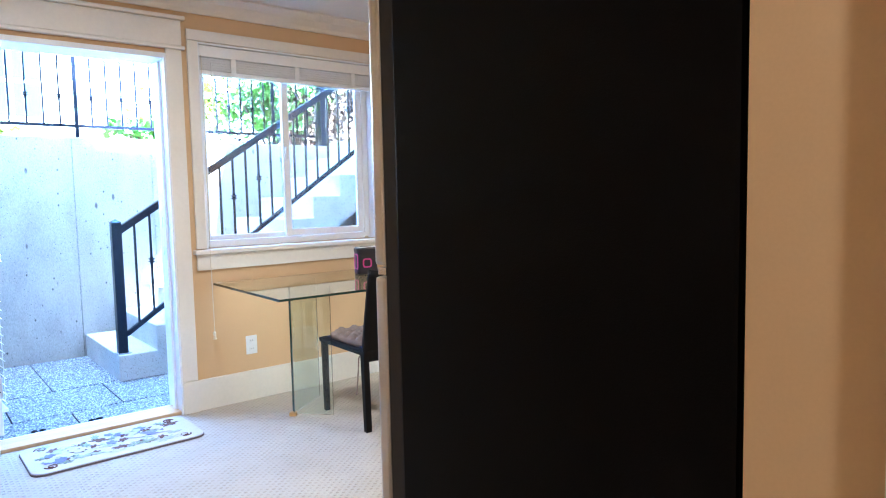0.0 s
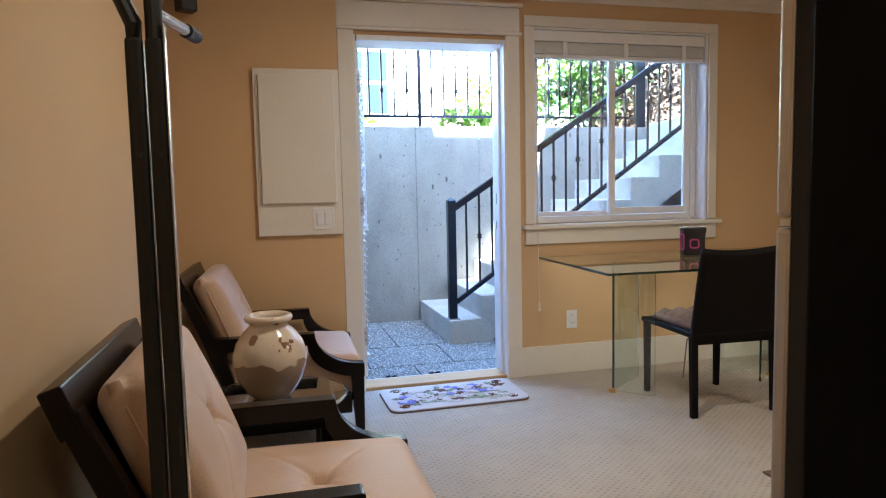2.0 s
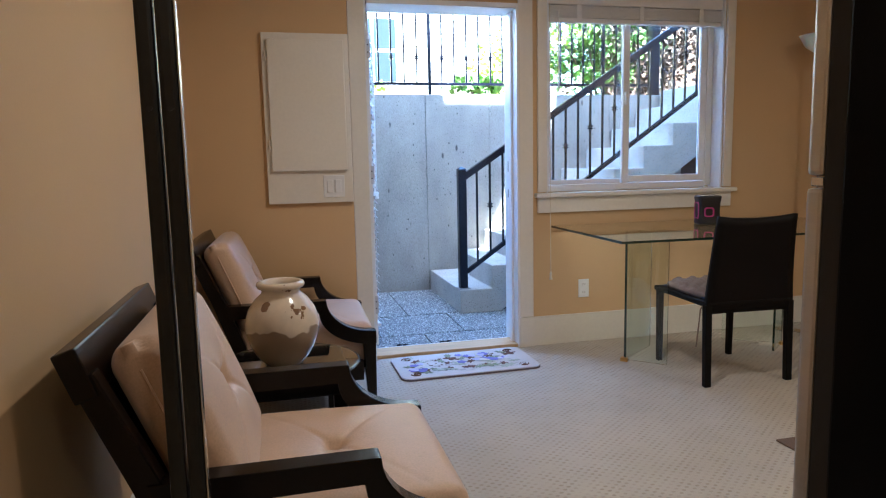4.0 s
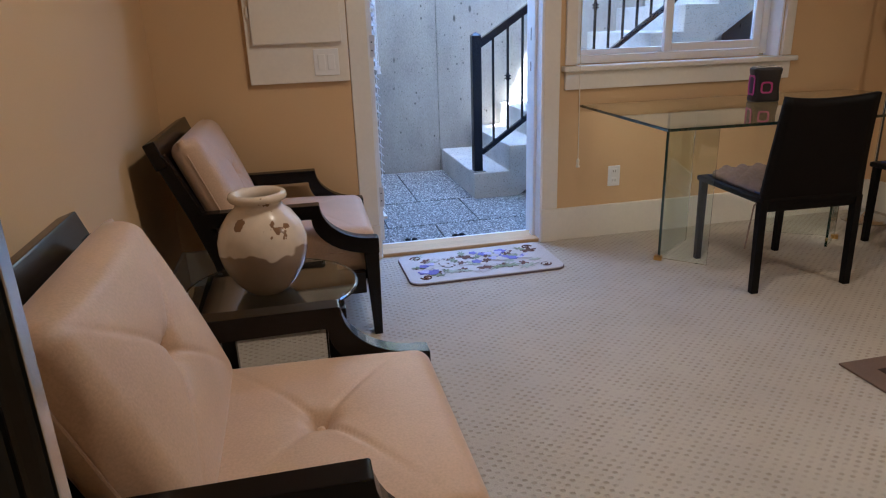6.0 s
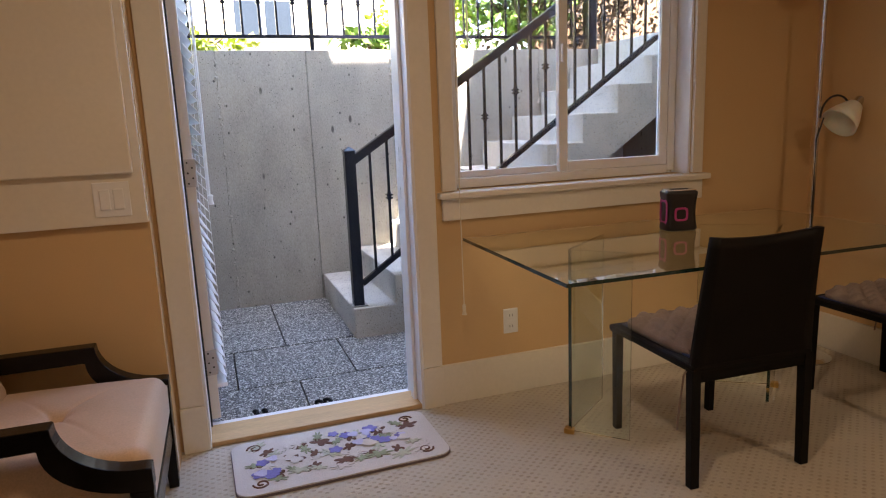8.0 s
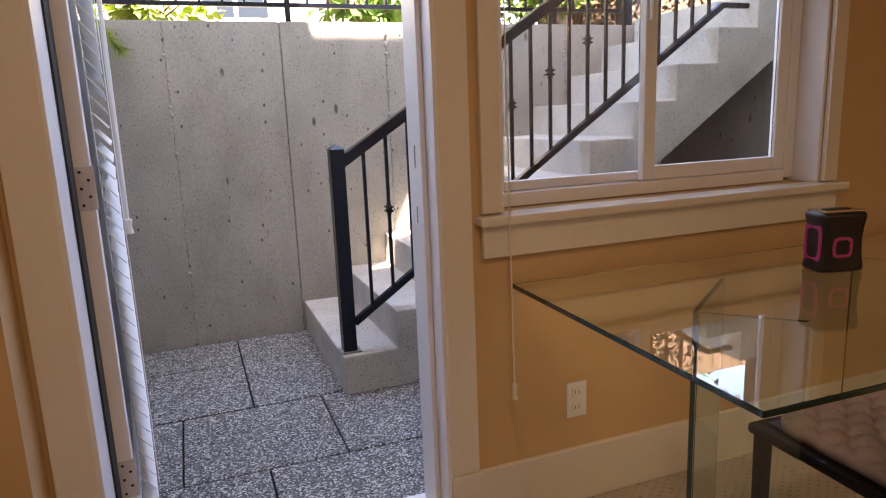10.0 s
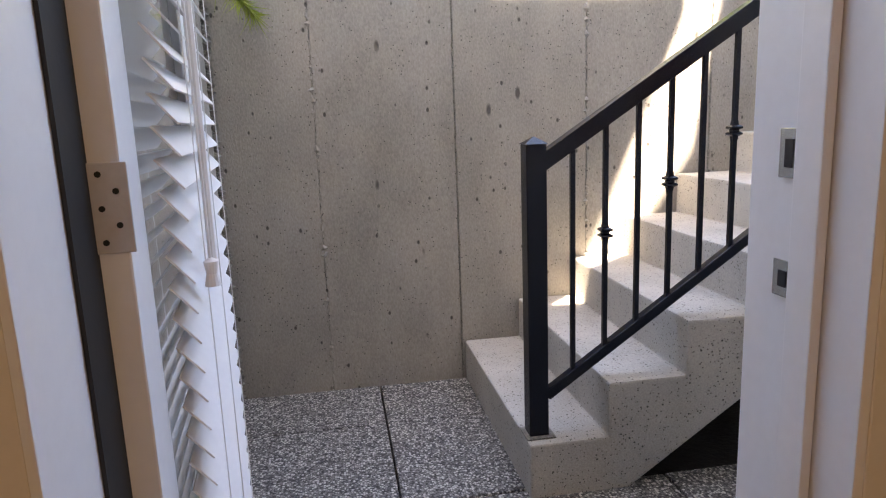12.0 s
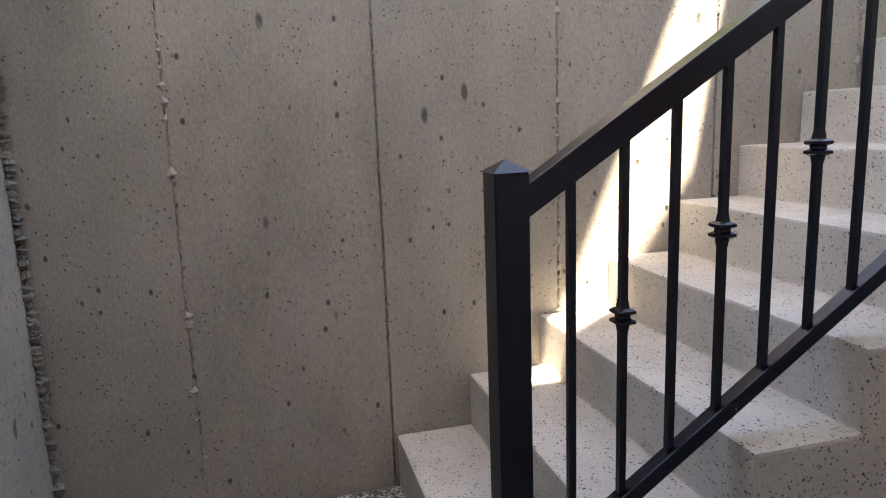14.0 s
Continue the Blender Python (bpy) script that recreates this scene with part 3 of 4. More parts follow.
# ---- furniture ----
def armchair(m):
    c = thing("armchair", "dark wood armchair with tufted beige microfibre cushions", "armchair", m, "pair of armchairs")
    W = 0.35
    for s in (-1, 1):
        y0, y1 = sorted((s * W, s * (W - 0.045)))
        leg = [(-0.25, 0), (-0.215, 0.22), (-0.235, 0.36), (-0.30, 0.55), (-0.392, 0.772), (-0.350, 0.787), (-0.25, 0.57), (-0.18, 0.38), (-0.16, 0.22), (-0.205, 0)]
        part("back_post", prism(leg, y0, y1, 0.004), ESPRESSO, c)
        n = 10
        arc = [(0.17 + 0.20 * (1 - math.cos(k / n * math.pi / 2)) + 0.0, 0.415 + 0.145 * (1 - math.sin(k / n * math.pi / 2))) for k in range(n + 1)]
        arc2 = [(0.135 + 0.24 * (1 - math.cos(k / n * math.pi / 2)), 0.352 + 0.155 * (1 - math.sin(k / n * math.pi / 2))) for k in range(n + 1)]
        outline = [(-0.275, 0.562)] + [(0.165, 0.562)] + arc + [(0.385, 0.412), (0.385, 0.352)] + arc2[::-1] + [(0.13, 0.508), (-0.255, 0.504)]
        ay0, ay1 = sorted((s * (W + 0.004), s * (W - 0.05)))
        part("armrest", prism(outline, ay0, ay1, 0.004), ESPRESSO, c)
        part("front_leg", prism([(0.325, 0.353), (0.383, 0.353), (0.378, 0.0), (0.345, 0.0)], y0, y1, 0.003), ESPRESSO, c)
        part("side_rail", box(-0.17, 0.325, y0 + 0.004, y1 - 0.004, 0.185, 0.275, 0.004), ESPRESSO, c)
    part("front_rail", box(0.335, 0.375, -W + 0.046, W - 0.046, 0.185, 0.262, 0.004), ESPRESSO, c)
    part("back_rail", box(-0.20, -0.17, -W + 0.046, W - 0.046, 0.185, 0.262, 0.004), ESPRESSO, c)
    part("seat_base", box(-0.168, 0.333, -W + 0.05, W - 0.05, 0.23, 0.262), LEATHER, c)
    top = part("top_rail", box(-0.022, 0.022, -W - 0.005, W + 0.005, -0.05, 0.05, 0.005), ESPRESSO, c)
    top.matrix_basis = pose(-0.379, 0, 0.784, 0, -20, 0)
    bp = part("back_panel", box(-0.01, 0.01, -W + 0.046, W - 0.046, -0.22, 0.19), ESPRESSO, c)
    bp.matrix_basis = pose(-0.295, 0, 0.558, 0, -21, 0)
    seat = soft(part("seat_cushion", cushion(0.605, 0.60, 0.185, ((0.03, 0.0),), 0.024, 0.045, 84), SUEDE, c))
    seat.matrix_basis = pose(0.078, 0, 0.352, 0, 1.5, 0)
    back = soft(part("back_cushion", cushion(0.60, 0.45, 0.12, ((-0.02, 0.0),), 0.03, 0.05, 84), SUEDE, c))
    back.matrix_basis = pose(-0.215, 0, 0.615, 0, 68, 0)
    for cu, yy in ((seat, 0.0), (back, 0.0)):
        part("piping", tube([(-0.17 if cu is back else -0.25, 0.302, 0.0), (0.0, 0.3035, 0.0), (0.17 if cu is back else 0.25, 0.302, 0.0)], 0.003, 6), SUEDE, cu)
        part("piping", tube([(-0.17, -0.302, 0.0), (0.0, -0.3035, 0.0), (0.17, -0.302, 0.0)], 0.003, 6), SUEDE, cu)
        b = part("button", lathe([(0.009, 0), (0.008, 0.004), (0.002, 0.006)], 12), SUEDE, cu)
        b.matrix_basis = pose(0.018 if cu is seat else -0.009, 0, 0.076 if cu is seat else 0.045)
    return c


chair_a = armchair(pose(-0.175, 1.715, 0))
copy_thing(chair_a, pose(-0.17, 3.355, 0, 0, 0, -1))

side_table = thing("side_table", "dark wood side table with round clear glass top", "side table", pose(-0.185, 2.53, 0, 0, 0, 0))
for sx in (-1, 1):
    for sy in (-1, 1):
        part("leg", box(sx * 0.175 - 0.023, sx * 0.175 + 0.023, sy * 0.175 - 0.023, sy * 0.175 + 0.023, 0, 0.365, 0.003), ESPRESSO, side_table)
for s in (-1, 1):
    part("apron", box(-0.21, 0.21, s * 0.185 - 0.025, s * 0.185 + 0.025, 0.366, 0.425, 0.004), ESPRESSO, side_table)
    part("apron", box(s * 0.185 - 0.025, s * 0.185 + 0.025, -0.159, 0.159, 0.366, 0.425, 0.004), ESPRESSO, side_table)
part("under_top", box(-0.158, 0.158, -0.158, 0.158, 0.385, 0.405), ESPRESSO, side_table)
gt = part("glass_top", lathe([(0.258, 0.4285), (0.264, 0.431), (0.266, 0.434), (0.264, 0.4375), (0.258, 0.439)], 64), GREENGLASS, side_table)
gt.visible_shadow = False
for sx in (-1, 1):
    for sy in (-1, 1):
        part("bumper", tube([(sx * 0.17, sy * 0.17, 0.4252), (sx * 0.17, sy * 0.17, 0.4284)], 0.008), PLASTICB, side_table)

vase_profile = [(0.052, 0.0), (0.062, 0.004), (0.088, 0.035), (0.110, 0.075), (0.122, 0.12), (0.122, 0.155), (0.110, 0.195), (0.086, 0.23), (0.066, 0.247), (0.062, 0.256), (0.066, 0.264), (0.076, 0.268), (0.080, 0.276), (0.077, 0.286), (0.068, 0.290), (0.060, 0.286), (0.052, 0.268), (0.06, 0.24), (0.09, 0.2), (0.105, 0.14), (0.08, 0.06), (0.02, 0.02)]
vase = soft(part("vase", lathe(vase_profile, 56), VASE))
vase.matrix_basis = pose(-0.195, 2.51, 0.4395) @ Matrix.Diagonal((1.07, 1.07, 1.06, 1))
tagged(vase, "round cream glazed ceramic vase with brown bare patches", "vase")

# glass dining table
TX0, TX1, TY0, TY1, TZ = 1.415, 3.06, 2.982, 3.895, 0.757
table = thing("glass_table", "clear glass dining table on glass panel legs", "table", pose(TX0, TY0, 0, 0, 0, -1.2) @ pose(-TX0, -TY0, 0))
top = part("tabletop", box(TX0, TX1, TY0, TY1, TZ - 0.012, TZ, 0.0), GREENGLASS, table)
top.visible_shadow = False
for b in ((TX0 - 0.002, TX0 - 0.0002, TY0, TY1), (TX1 + 0.0002, TX1 + 0.002, TY0, TY1), (TX0, TX1, TY0 - 0.002, TY0 - 0.0002), (TX0, TX1, TY1 + 0.0002, TY1 + 0.002)):
    part("ground_edge", box(b[0], b[1], b[2], b[3], TZ - 0.012, TZ - 0.001), GLASSEDGE, table, "dark green ground glass edge")
for vx, vy, ends in ((1.685, 3.46, ((1.855, 3.29), (1.97, 3.68))), (2.76, 3.50, ((2.59, 3.36), (2.47, 3.68)))):
    for ex, ey in ends:
        length, ang = math.hypot(ex - vx, ey - vy), math.degrees(math.atan2(ey - vy, ex - vx))
        pn = part("leg_panel", box(0.012, length, -0.006, 0.006, 0.012, TZ - 0.0125), GREENGLASS, table)
        pn.visible_shadow = False
        pn.matrix_basis = pose(vx, vy, 0, 0, 0, ang)
        ed = part("panel_edge", box(0.0098, 0.0118, -0.006, 0.006, 0.012, TZ - 0.0125), GLASSEDGE, table)
        ed.matrix_basis = pose(vx, vy, 0, 0, 0, ang)
    ft = part("brass_foot", box(-0.018, 0.022, -0.016, 0.016, 0.0, 0.022, 0.003), BRASS, table, "small brass corner foot")
    ft.matrix_basis = pose(vx, vy, 0, 0, 0, -42)


def dining_chair(m):
    c = thing("dining_chair", "slim black leather dining chair with quilted taupe pad", "chair", m, "chairs at the glass table")
    for s in (-1, 1):
        part("front_leg", prism([(s * 0.222 - 0.013, 0.0), (s * 0.222 + 0.013, 0.0), (s * 0.224 + 0.017, 0.42), (s * 0.224 - 0.017, 0.42)], 0.212, 0.243, 0.003), LEATHER, c)
        leg = prism([(-0.272, 0.0), (-0.242, 0.0), (-0.225, 0.42), (-0.262, 0.42)], s * 0.231 - 0.017, s * 0.231 + 0.017, 0.003)
        bmesh.ops.transform(leg, matrix=pose(0, 0, 0, 0, 0, 90), verts=leg.verts[:])
        part("rear_leg", leg, LEATHER, c)
    part("seat", box(-0.245, 0.245, -0.262, 0.262, 0.407, 0.435, 0.010), LEATHER, c)
    # back: leaning outwards, the top edge dished and the sides flaring
    bm = bmesh.new()
    nx, nz = 12, 12
    sides = []
    for depth in (-0.014, 0.014):
        g = []
        for j in range(nz + 1):
            v = j / nz
            row = []
            for i in range(nx + 1):
                u = i / nx * 2 - 1
                half = 0.247 - 0.045 * v + 0.012 * v * v
                row.append(bm.verts.new((u * half, -0.245 - 0.045 * v ** 1.6 + depth + 0.02 * (u * u - 1) * v * -1, 0.375 + v * (0.475 + 0.018 * u * u))))
            g.append(row)
        sides.append(g)
    for k, g in enumerate(sides):
        for j in range(nz):
            for i in range(nx):
                q = (g[j][i], g[j][i + 1], g[j + 1][i + 1], g[j + 1][i])
                bm.faces.new(q if k == 0 else q[::-1])
    a, b = sides
    for j in range(nz):
        bm.faces.new((a[j][0], a[j + 1][0], b[j + 1][0], b[j][0]))
        bm.faces.new((a[j][nx], b[j][nx], b[j + 1][nx], a[j + 1][nx]))
    for i in range(nx):
        bm.faces.new((a[0][i], b[0][i], b[0][i + 1], a[0][i + 1]))
        bm.faces.new((a[nz][i], a[nz][i + 1], b[nz][i + 1], b[nz][i]))
    smooth(part("backrest", bm, LEATHER, c))
    # quilted pad
    bm = bmesh.new()
    n = 48
    g = []
    for i in range(n + 1):
        row = []
        for j in range(n + 1):
            x, y = (i / n - 0.5) * 0.43, (j / n - 0.5) * 0.42
            r = (abs(x / 0.215) ** 6 + abs(y / 0.21) ** 6) ** (1 / 6)
            if r > 1:
                x, y = x / r, y / r
            q = abs(math.sin((x + y) * 36)) * abs(math.sin((x - y) * 36))
            row.append(bm.verts.new((x, y + 0.02, 0.020 + 0.032 * q ** 0.45 * min(1, (1.02 - min(r, 1)) * 8))))
        g.append(row)
    for i in range(n):
        for j in range(n):
            bm.faces.new((g[i][j], g[i + 1][j], g[i + 1][j + 1], g[i][j + 1]))
    ext = bmesh.ops.extrude_face_region(bm, geom=bm.faces[:])
    for v in ext["geom"]:
        if isinstance(v, bmesh.types.BMVert):
            v.co.z = 0.0
    bmesh.ops.recalc_face_normals(bm, faces=bm.faces[:])
    pad = soft(part("seat_pad", bm, QUILT, c, "quilted taupe tie-on seat pad"))
    pad.matrix_basis = pose(0, 0, 0.4355)
    part("pad_edge", box(-0.205, 0.205, -0.19, 0.23, 0.4352, 0.441, 0.002), NAVY, c)
    for s in (-1, 1):
        part("tie", tube([(s * 0.2, -0.2, 0.44), (s * 0.262, -0.235, 0.40), (s * 0.258, -0.215, 0.30), (s * 0.272, -0.22, 0.20)], 0.004, 6), QUILT, c)
    return c


ch = dining_chair(pose(2.110, 3.18, 0, 0, 0, -2.5))
copy_thing(ch, pose(3.115, 3.16, 0, 0, 0, 90))

radio = thing("tabletop_speaker", "black cube speaker with pink ring and side trim", "speaker", pose(2.31, 3.59, TZ, 0, 0, -14) @ Matrix.Diagonal((0.93, 0.93, 0.97, 1)))
rb = bmesh.new()
levels = []
for z, inset in ((0.0, 0.010), (0.004, 0.003), (0.012, 0.0), (0.05, 0.0), (0.09, 0.0), (0.13, 0.0), (0.163, 0.0), (0.171, 0.003), (0.175, 0.010)):
    k = (z - 0.085) / 0.09
    hw, hd = 0.080 * (0.86 + 0.14 * k * k) - inset, 0.056 * (0.86 + 0.14 * k * k) - inset
    levels.append([rb.verts.new((hw * math.copysign(abs(math.cos(a)) ** 0.4, math.cos(a)), hd * math.copysign(abs(math.sin(a)) ** 0.4, math.sin(a)), z)) for a in [q * math.pi / 16 for q in range(32)]])
for lo, hi in zip(levels, levels[1:]):
    for q in range(32):
        rb.faces.new((lo[q], lo[(q + 1) % 32], hi[(q + 1) % 32], hi[q]))
rb.faces.new(levels[0][::-1])
rb.faces.new(levels[-1])
cab = smooth(part("cabinet", rb, PLASTICB, radio))


def frame_ring(w, h, t, d):
    outer = [(w * math.copysign(abs(math.cos(a)) ** 0.5, math.cos(a)), h * math.copysign(abs(math.sin(a)) ** 0.5, math.sin(a))) for a in [k * math.pi / 16 for k in range(32)]]
    bm = bmesh.new()
    rings = [[bm.verts.new((x * f, y, z * f)) for x, z in outer] for f, y in ((1, 0), (1, -d), (1 - t, -d), (1 - t, 0))]
    for r in range(4):
        for k in range(32):
            bm.faces.new((rings[r][k], rings[r][(k + 1) % 32], rings[(r + 1) % 4][(k + 1) % 32], rings[(r + 1) % 4][k]))
    bmesh.ops.recalc_face_normals(bm, faces=bm.faces[:])
    return bm


for mm in (pose(-0.008, -0.0478, 0.075), pose(-0.0685, 0, 0.085, 0, 0, -90)):
    r = part("ring", frame_ring(0.032, 0.03, 0.28, 0.004), PINK, radio, "pink plastic ring")
    r.matrix_basis = mm @ (Matrix.Diagonal((1.2, 1, 2.0, 1)) if mm.translation.x < -0.01 else Matrix())
tp = part("top_inset", box(-0.066, 0.066, -0.042, 0.042, 0.1752, 0.181, 0.003), CHROME, radio)
part("carry_slot", box(-0.04, 0.04, -0.012, 0.012, 0.1815, 0.183), PLASTICB, radio)

# floor lamp in the corner
lampm = thing("floor_lamp", "slim silver floor lamp with frosted bowl and reading arm", "floor lamp", pose(3.195, 3.70, 0))
part("base", lathe([(0.13, 0), (0.132, 0.008), (0.11, 0.02), (0.03, 0.03), (0.012, 0.05)], 36), CHROME, lampm)
part("pole", tube([(0, 0, 0.03), (0.0, 0, 1.80)], 0.010, 12), CHROME, lampm)
bowl = soft(part("shade", lathe([(0.02, 0.0), (0.06, 0.012), (0.11, 0.05), (0.145, 0.115), (0.148, 0.117), (0.140, 0.112), (0.105, 0.056), (0.055, 0.022), (0.01, 0.012)], 40), SHADE, lampm, "frosted white glass bowl shade"))
bowl.matrix_basis = pose(0, 0, 1.785)
loop = [(-0.01 + 0.09 * (1 - math.cos(k / 12 * math.pi * 0.9)), -0.02, 1.20 + 0.07 * math.sin(k / 12 * math.pi * 1.0) + 0.06 * (k / 12)) for k in range(13)]
part("gooseneck", tube(loop, 0.005, 8), PLASTICB, lampm)
read = part("reading_shade", lathe([(0.022, 0.0), (0.03, -0.005), (0.055, -0.06), (0.068, -0.105), (0.064, -0.105), (0.05, -0.06), (0.02, -0.012)], 28), SHADE, lampm, "small frosted glass reading shade")
read.matrix_basis = pose(0.20, -0.03, 1.255, 0, 50, 0) @ Matrix.Diagonal((1.25, 1.25, 1.25, 1))
soft(read)
cap = part("reading_socket", tube([(0, 0, -0.006), (0, 0, 0.04)], 0.022, 16), CHROME, lampm)
cap.matrix_basis = pose(0.20, -0.03, 1.255, 0, 50, 0)
part("cord", tube([(0.02, -0.014, 1.20), (-0.02, -0.016, 1.1), (-0.018, -0.016, 0.9), (-0.012, -0.016, 0.5), (-0.03, -0.04, 0.2), (-0.06, -0.05, 0.012)], 0.004, 6), PLASTICB, lampm)

# fridge
fridge = thing("refrigerator", "black refrigerator with stainless top-freezer doors", "refrigerator")
part("cabinet", box(0.672, 1.36, 0.335, 0.945, 0.02, 1.74, 0.006), BLACKPAINT, fridge)
part("gasket", box(0.676, 1.356, 0.9452, 0.984, 0.06, 1.735), RUBBER, fridge)
part("freezer_door", box(0.674, 1.362, 0.9845, 1.02, 1.118, 1.74, 0.008), STEELDOOR, fridge)
part("fridge_door", box(0.674, 1.362, 0.9845, 1.02, 0.06, 1.098, 0.008), STEELDOOR, fridge)
part("hinge", box(0.676, 0.72, 0.986, 1.012, 1.1005, 1.1155, 0.002), CHROME, fridge)
for z0, z1 in ((1.16, 1.5), (0.6, 1.06)):
    part("handle", tube([(1.30, 1.021, z0), (1.30, 1.065, z0 + 0.03), (1.30, 1.065, z1 - 0.03), (1.30, 1.021, z1)], 0.011, 10), CHROME, fridge)
for x in (0.73, 1.30):
    for y in (0.36, 0.90):
        part("foot", tube([(x, y, 0.0), (x, y, 0.0195)], 0.02, 12), PLASTICB, fridge)

# folded metal stand by the wall
rack = thing("garment_rack", "dark grey metal garment rack with chrome end rail", "garment rack", pose(-0.334, 1.10, 0) @ Matrix.Diagonal((1.08, 1.08, 1.0, 1)))
for dx, lean in ((-0.0125, -1), (0.0125, 0)):
    pts = [(dx, 0, 0.03), (dx, 0, 1.36), (dx, 0, 1.42), (dx + lean * 0.03, 0.0, 1.50), (dx + lean * 0.06, 0, 1.70)]
    up = part("upright", box(dx - 0.0112, dx + 0.0112, -0.013, 0.013, 0.03, 1.40, 0.006), GREYPOST, rack)
    bend = part("upper_tube", tube(pts[1:], 0.0112, 12), GREYPOST, rack)
    part("hole", tube([(dx, -0.0131, 1.235), (dx, -0.0145, 1.235)], 0.004, 8), PLASTICB, up)
part("fin", box(0.0242, 0.0262, -0.010, 0.010, 0.05, 1.42, 0.001), CHROME, rack)
part("rail", tube([(0.014, 0.013, 1.44), (0.05, 0.14, 1.44)], 0.009, 14), CHROME, rack, "short chrome rail")
part("rail_cap", tube([(0.041, 0.108, 1.44), (0.0515, 0.145, 1.44)], 0.0115, 14), PLASTICB, rack)
part("foot_bar", box(-0.03, 0.03, -0.2, 0.2, 0.0, 0.03, 0.006), GREYPOST, rack)

# mats
mat_ob = thing("door_mat", "cream door mat with violet flowers and brown scrolls", "mat", pose(0.80, 3.672, 0.001, 0, 0, 1.0))


def rounded(w, d, r, n=6):
    out = []
    for cx, cy, a0 in ((w / 2 - r, d / 2 - r, 0), (-w / 2 + r, d / 2 - r, 90), (-w / 2 + r, -d / 2 + r, 180), (w / 2 - r, -d / 2 + r, 270)):
        out += [(cx + r * math.cos(radians(a0 + 90 * k / n)), cy + r * math.sin(radians(a0 + 90 * k / n))) for k in range(n + 1)]
    return out


part("binding", prism(rounded(0.803, 0.423, 0.058), 0.0, 0.008, 0, "z"), BINDING, mat_ob, "dark edge binding")
part("woven_top", prism(rounded(0.796, 0.416, 0.055), 0.0082, 0.013, 0, "z"), MATB, mat_ob)
rnd = random.Random(4)


def blot(name, cx, cy, r, petals, depth, material, z, turn=0.0, squash=1.0):
    out = []
    for k in range(36):
        a = 2 * math.pi * k / 36
        rr = r * (1 - depth + depth * abs(math.cos(petals * a / 2)))
        out.append((cx + rr * math.cos(a) * math.cos(turn) - rr * squash * math.sin(a) * math.sin(turn), cy + rr * math.cos(a) * math.sin(turn) + rr * squash * math.sin(a) * math.cos(turn)))
    part(name, prism(out, z, z + 0.0012, 0, "z"), material, mat_ob)


for k in range(17):
    x = -0.30 + 0.0365 * k
    blot("scroll", x + rnd.uniform(-0.02, 0.02), 0.105 * math.sin(k * 2.1), rnd.uniform(0.035, 0.055), 5, 0.6, BROWNP, 0.0131 + 0.00003 * k, k * 0.8, 0.6)
for k in range(30):
    x = -0.32 + 0.0215 * k
    blot("leaf", x, 0.135 * math.sin(k * 1.7) + rnd.uniform(-0.02, 0.02), rnd.uniform(0.035, 0.062), 7, 0.75, (LEAFP, PALELEAF, MATB)[k % 3], 0.0145 + 0.00003 * k, k * 0.9, 0.5)
for k in range(14):
    cl = -0.24 if k < 5 else (0.04 if k < 9 else 0.19)
    blot("flower", cl + rnd.uniform(-0.08, 0.08), (-0.03 if k < 5 else 0.06) + rnd.uniform(-0.07, 0.07), rnd.uniform(0.022, 0.036), 5, 0.35, PURPLE, 0.0160 + 0.00003 * k, k)
for k in range(16):
    cl = -0.24 if k < 5 else (0.05 if k < 11 else 0.19)
    blot("petal", cl + rnd.uniform(-0.08, 0.08), (-0.03 if k < 5 else 0.05) + rnd.uniform(-0.07, 0.07), rnd.uniform(0.016, 0.028), 3, 0.3, LILAC if k % 2 else MATB, 0.0175 + 0.00003 * k, k)
for sx, sy in ((-1, 1), (-1, -1), (1, 1), (1, -1)):
    curl = [(sx * (0.31 + 0.03 * (1 - k / 22) * math.cos(k * 0.5)), sy * (0.14 + 0.03 * (1 - k / 22) * math.sin(k * 0.5)), 0.0138) for k in range(18)]
    part("curl", tube(curl, 0.004, 6), BROWNP, mat_ob)

rug = thing("small_rug", "brown woven rug with dark squares near the fridge", "rug", pose(2.42, 1.97, 0.001))
part("weave", box(-0.69, 0.69, -0.31, 0.31, 0, 0.008, 0.003), RUGM, rug)
for i in range(12):
    for j in range(5):
        part("square", box(-0.60 + i * 0.105, -0.545 + i * 0.105, -0.24 + j * 0.105, -0.185 + j * 0.105, 0.0083, 0.0095), RUGD, rug)

# ---- outside ----
GZ, WY, WT, SY = -0.065, 6.33, 1.80, 5.22
RISE, RUN, SX = 0.19, 0.272, 1.2
gb = bmesh.new()
for b in ((-400, 400, 6.52, 400, WT - 0.3, WT - 0.07), (-400, -3.0, -400, 6.52, WT - 0.3, WT - 0.07), (-3.0, -0.06, YO + 0.02, 6.52, WT - 0.3, WT - 0.07), (7.0, 400, -400, 6.52, WT - 0.3, WT - 0.07), (4.61, 7.0, YO + 0.02, 6.52, WT - 0.3, WT - 0.07), (-3.0, 7.0, -400, -2.4, WT - 0.3, WT - 0.07)):
    box(b[0], b[1], b[2], b[3], b[4], b[5], bm=gb)
structure("ground", gb, SOIL, "garden soil at the level of the retaining wall top", "ground")
# slabs stop at the stairs; this near-black colour carries the shade beneath them
structure("well_bed", box(-0.05, 4.6, YO - 0.1, 6.6, -0.35, -0.105), DARKSOIL, "bedding under the paving slabs, coloured dark for the stair shade", "ground")

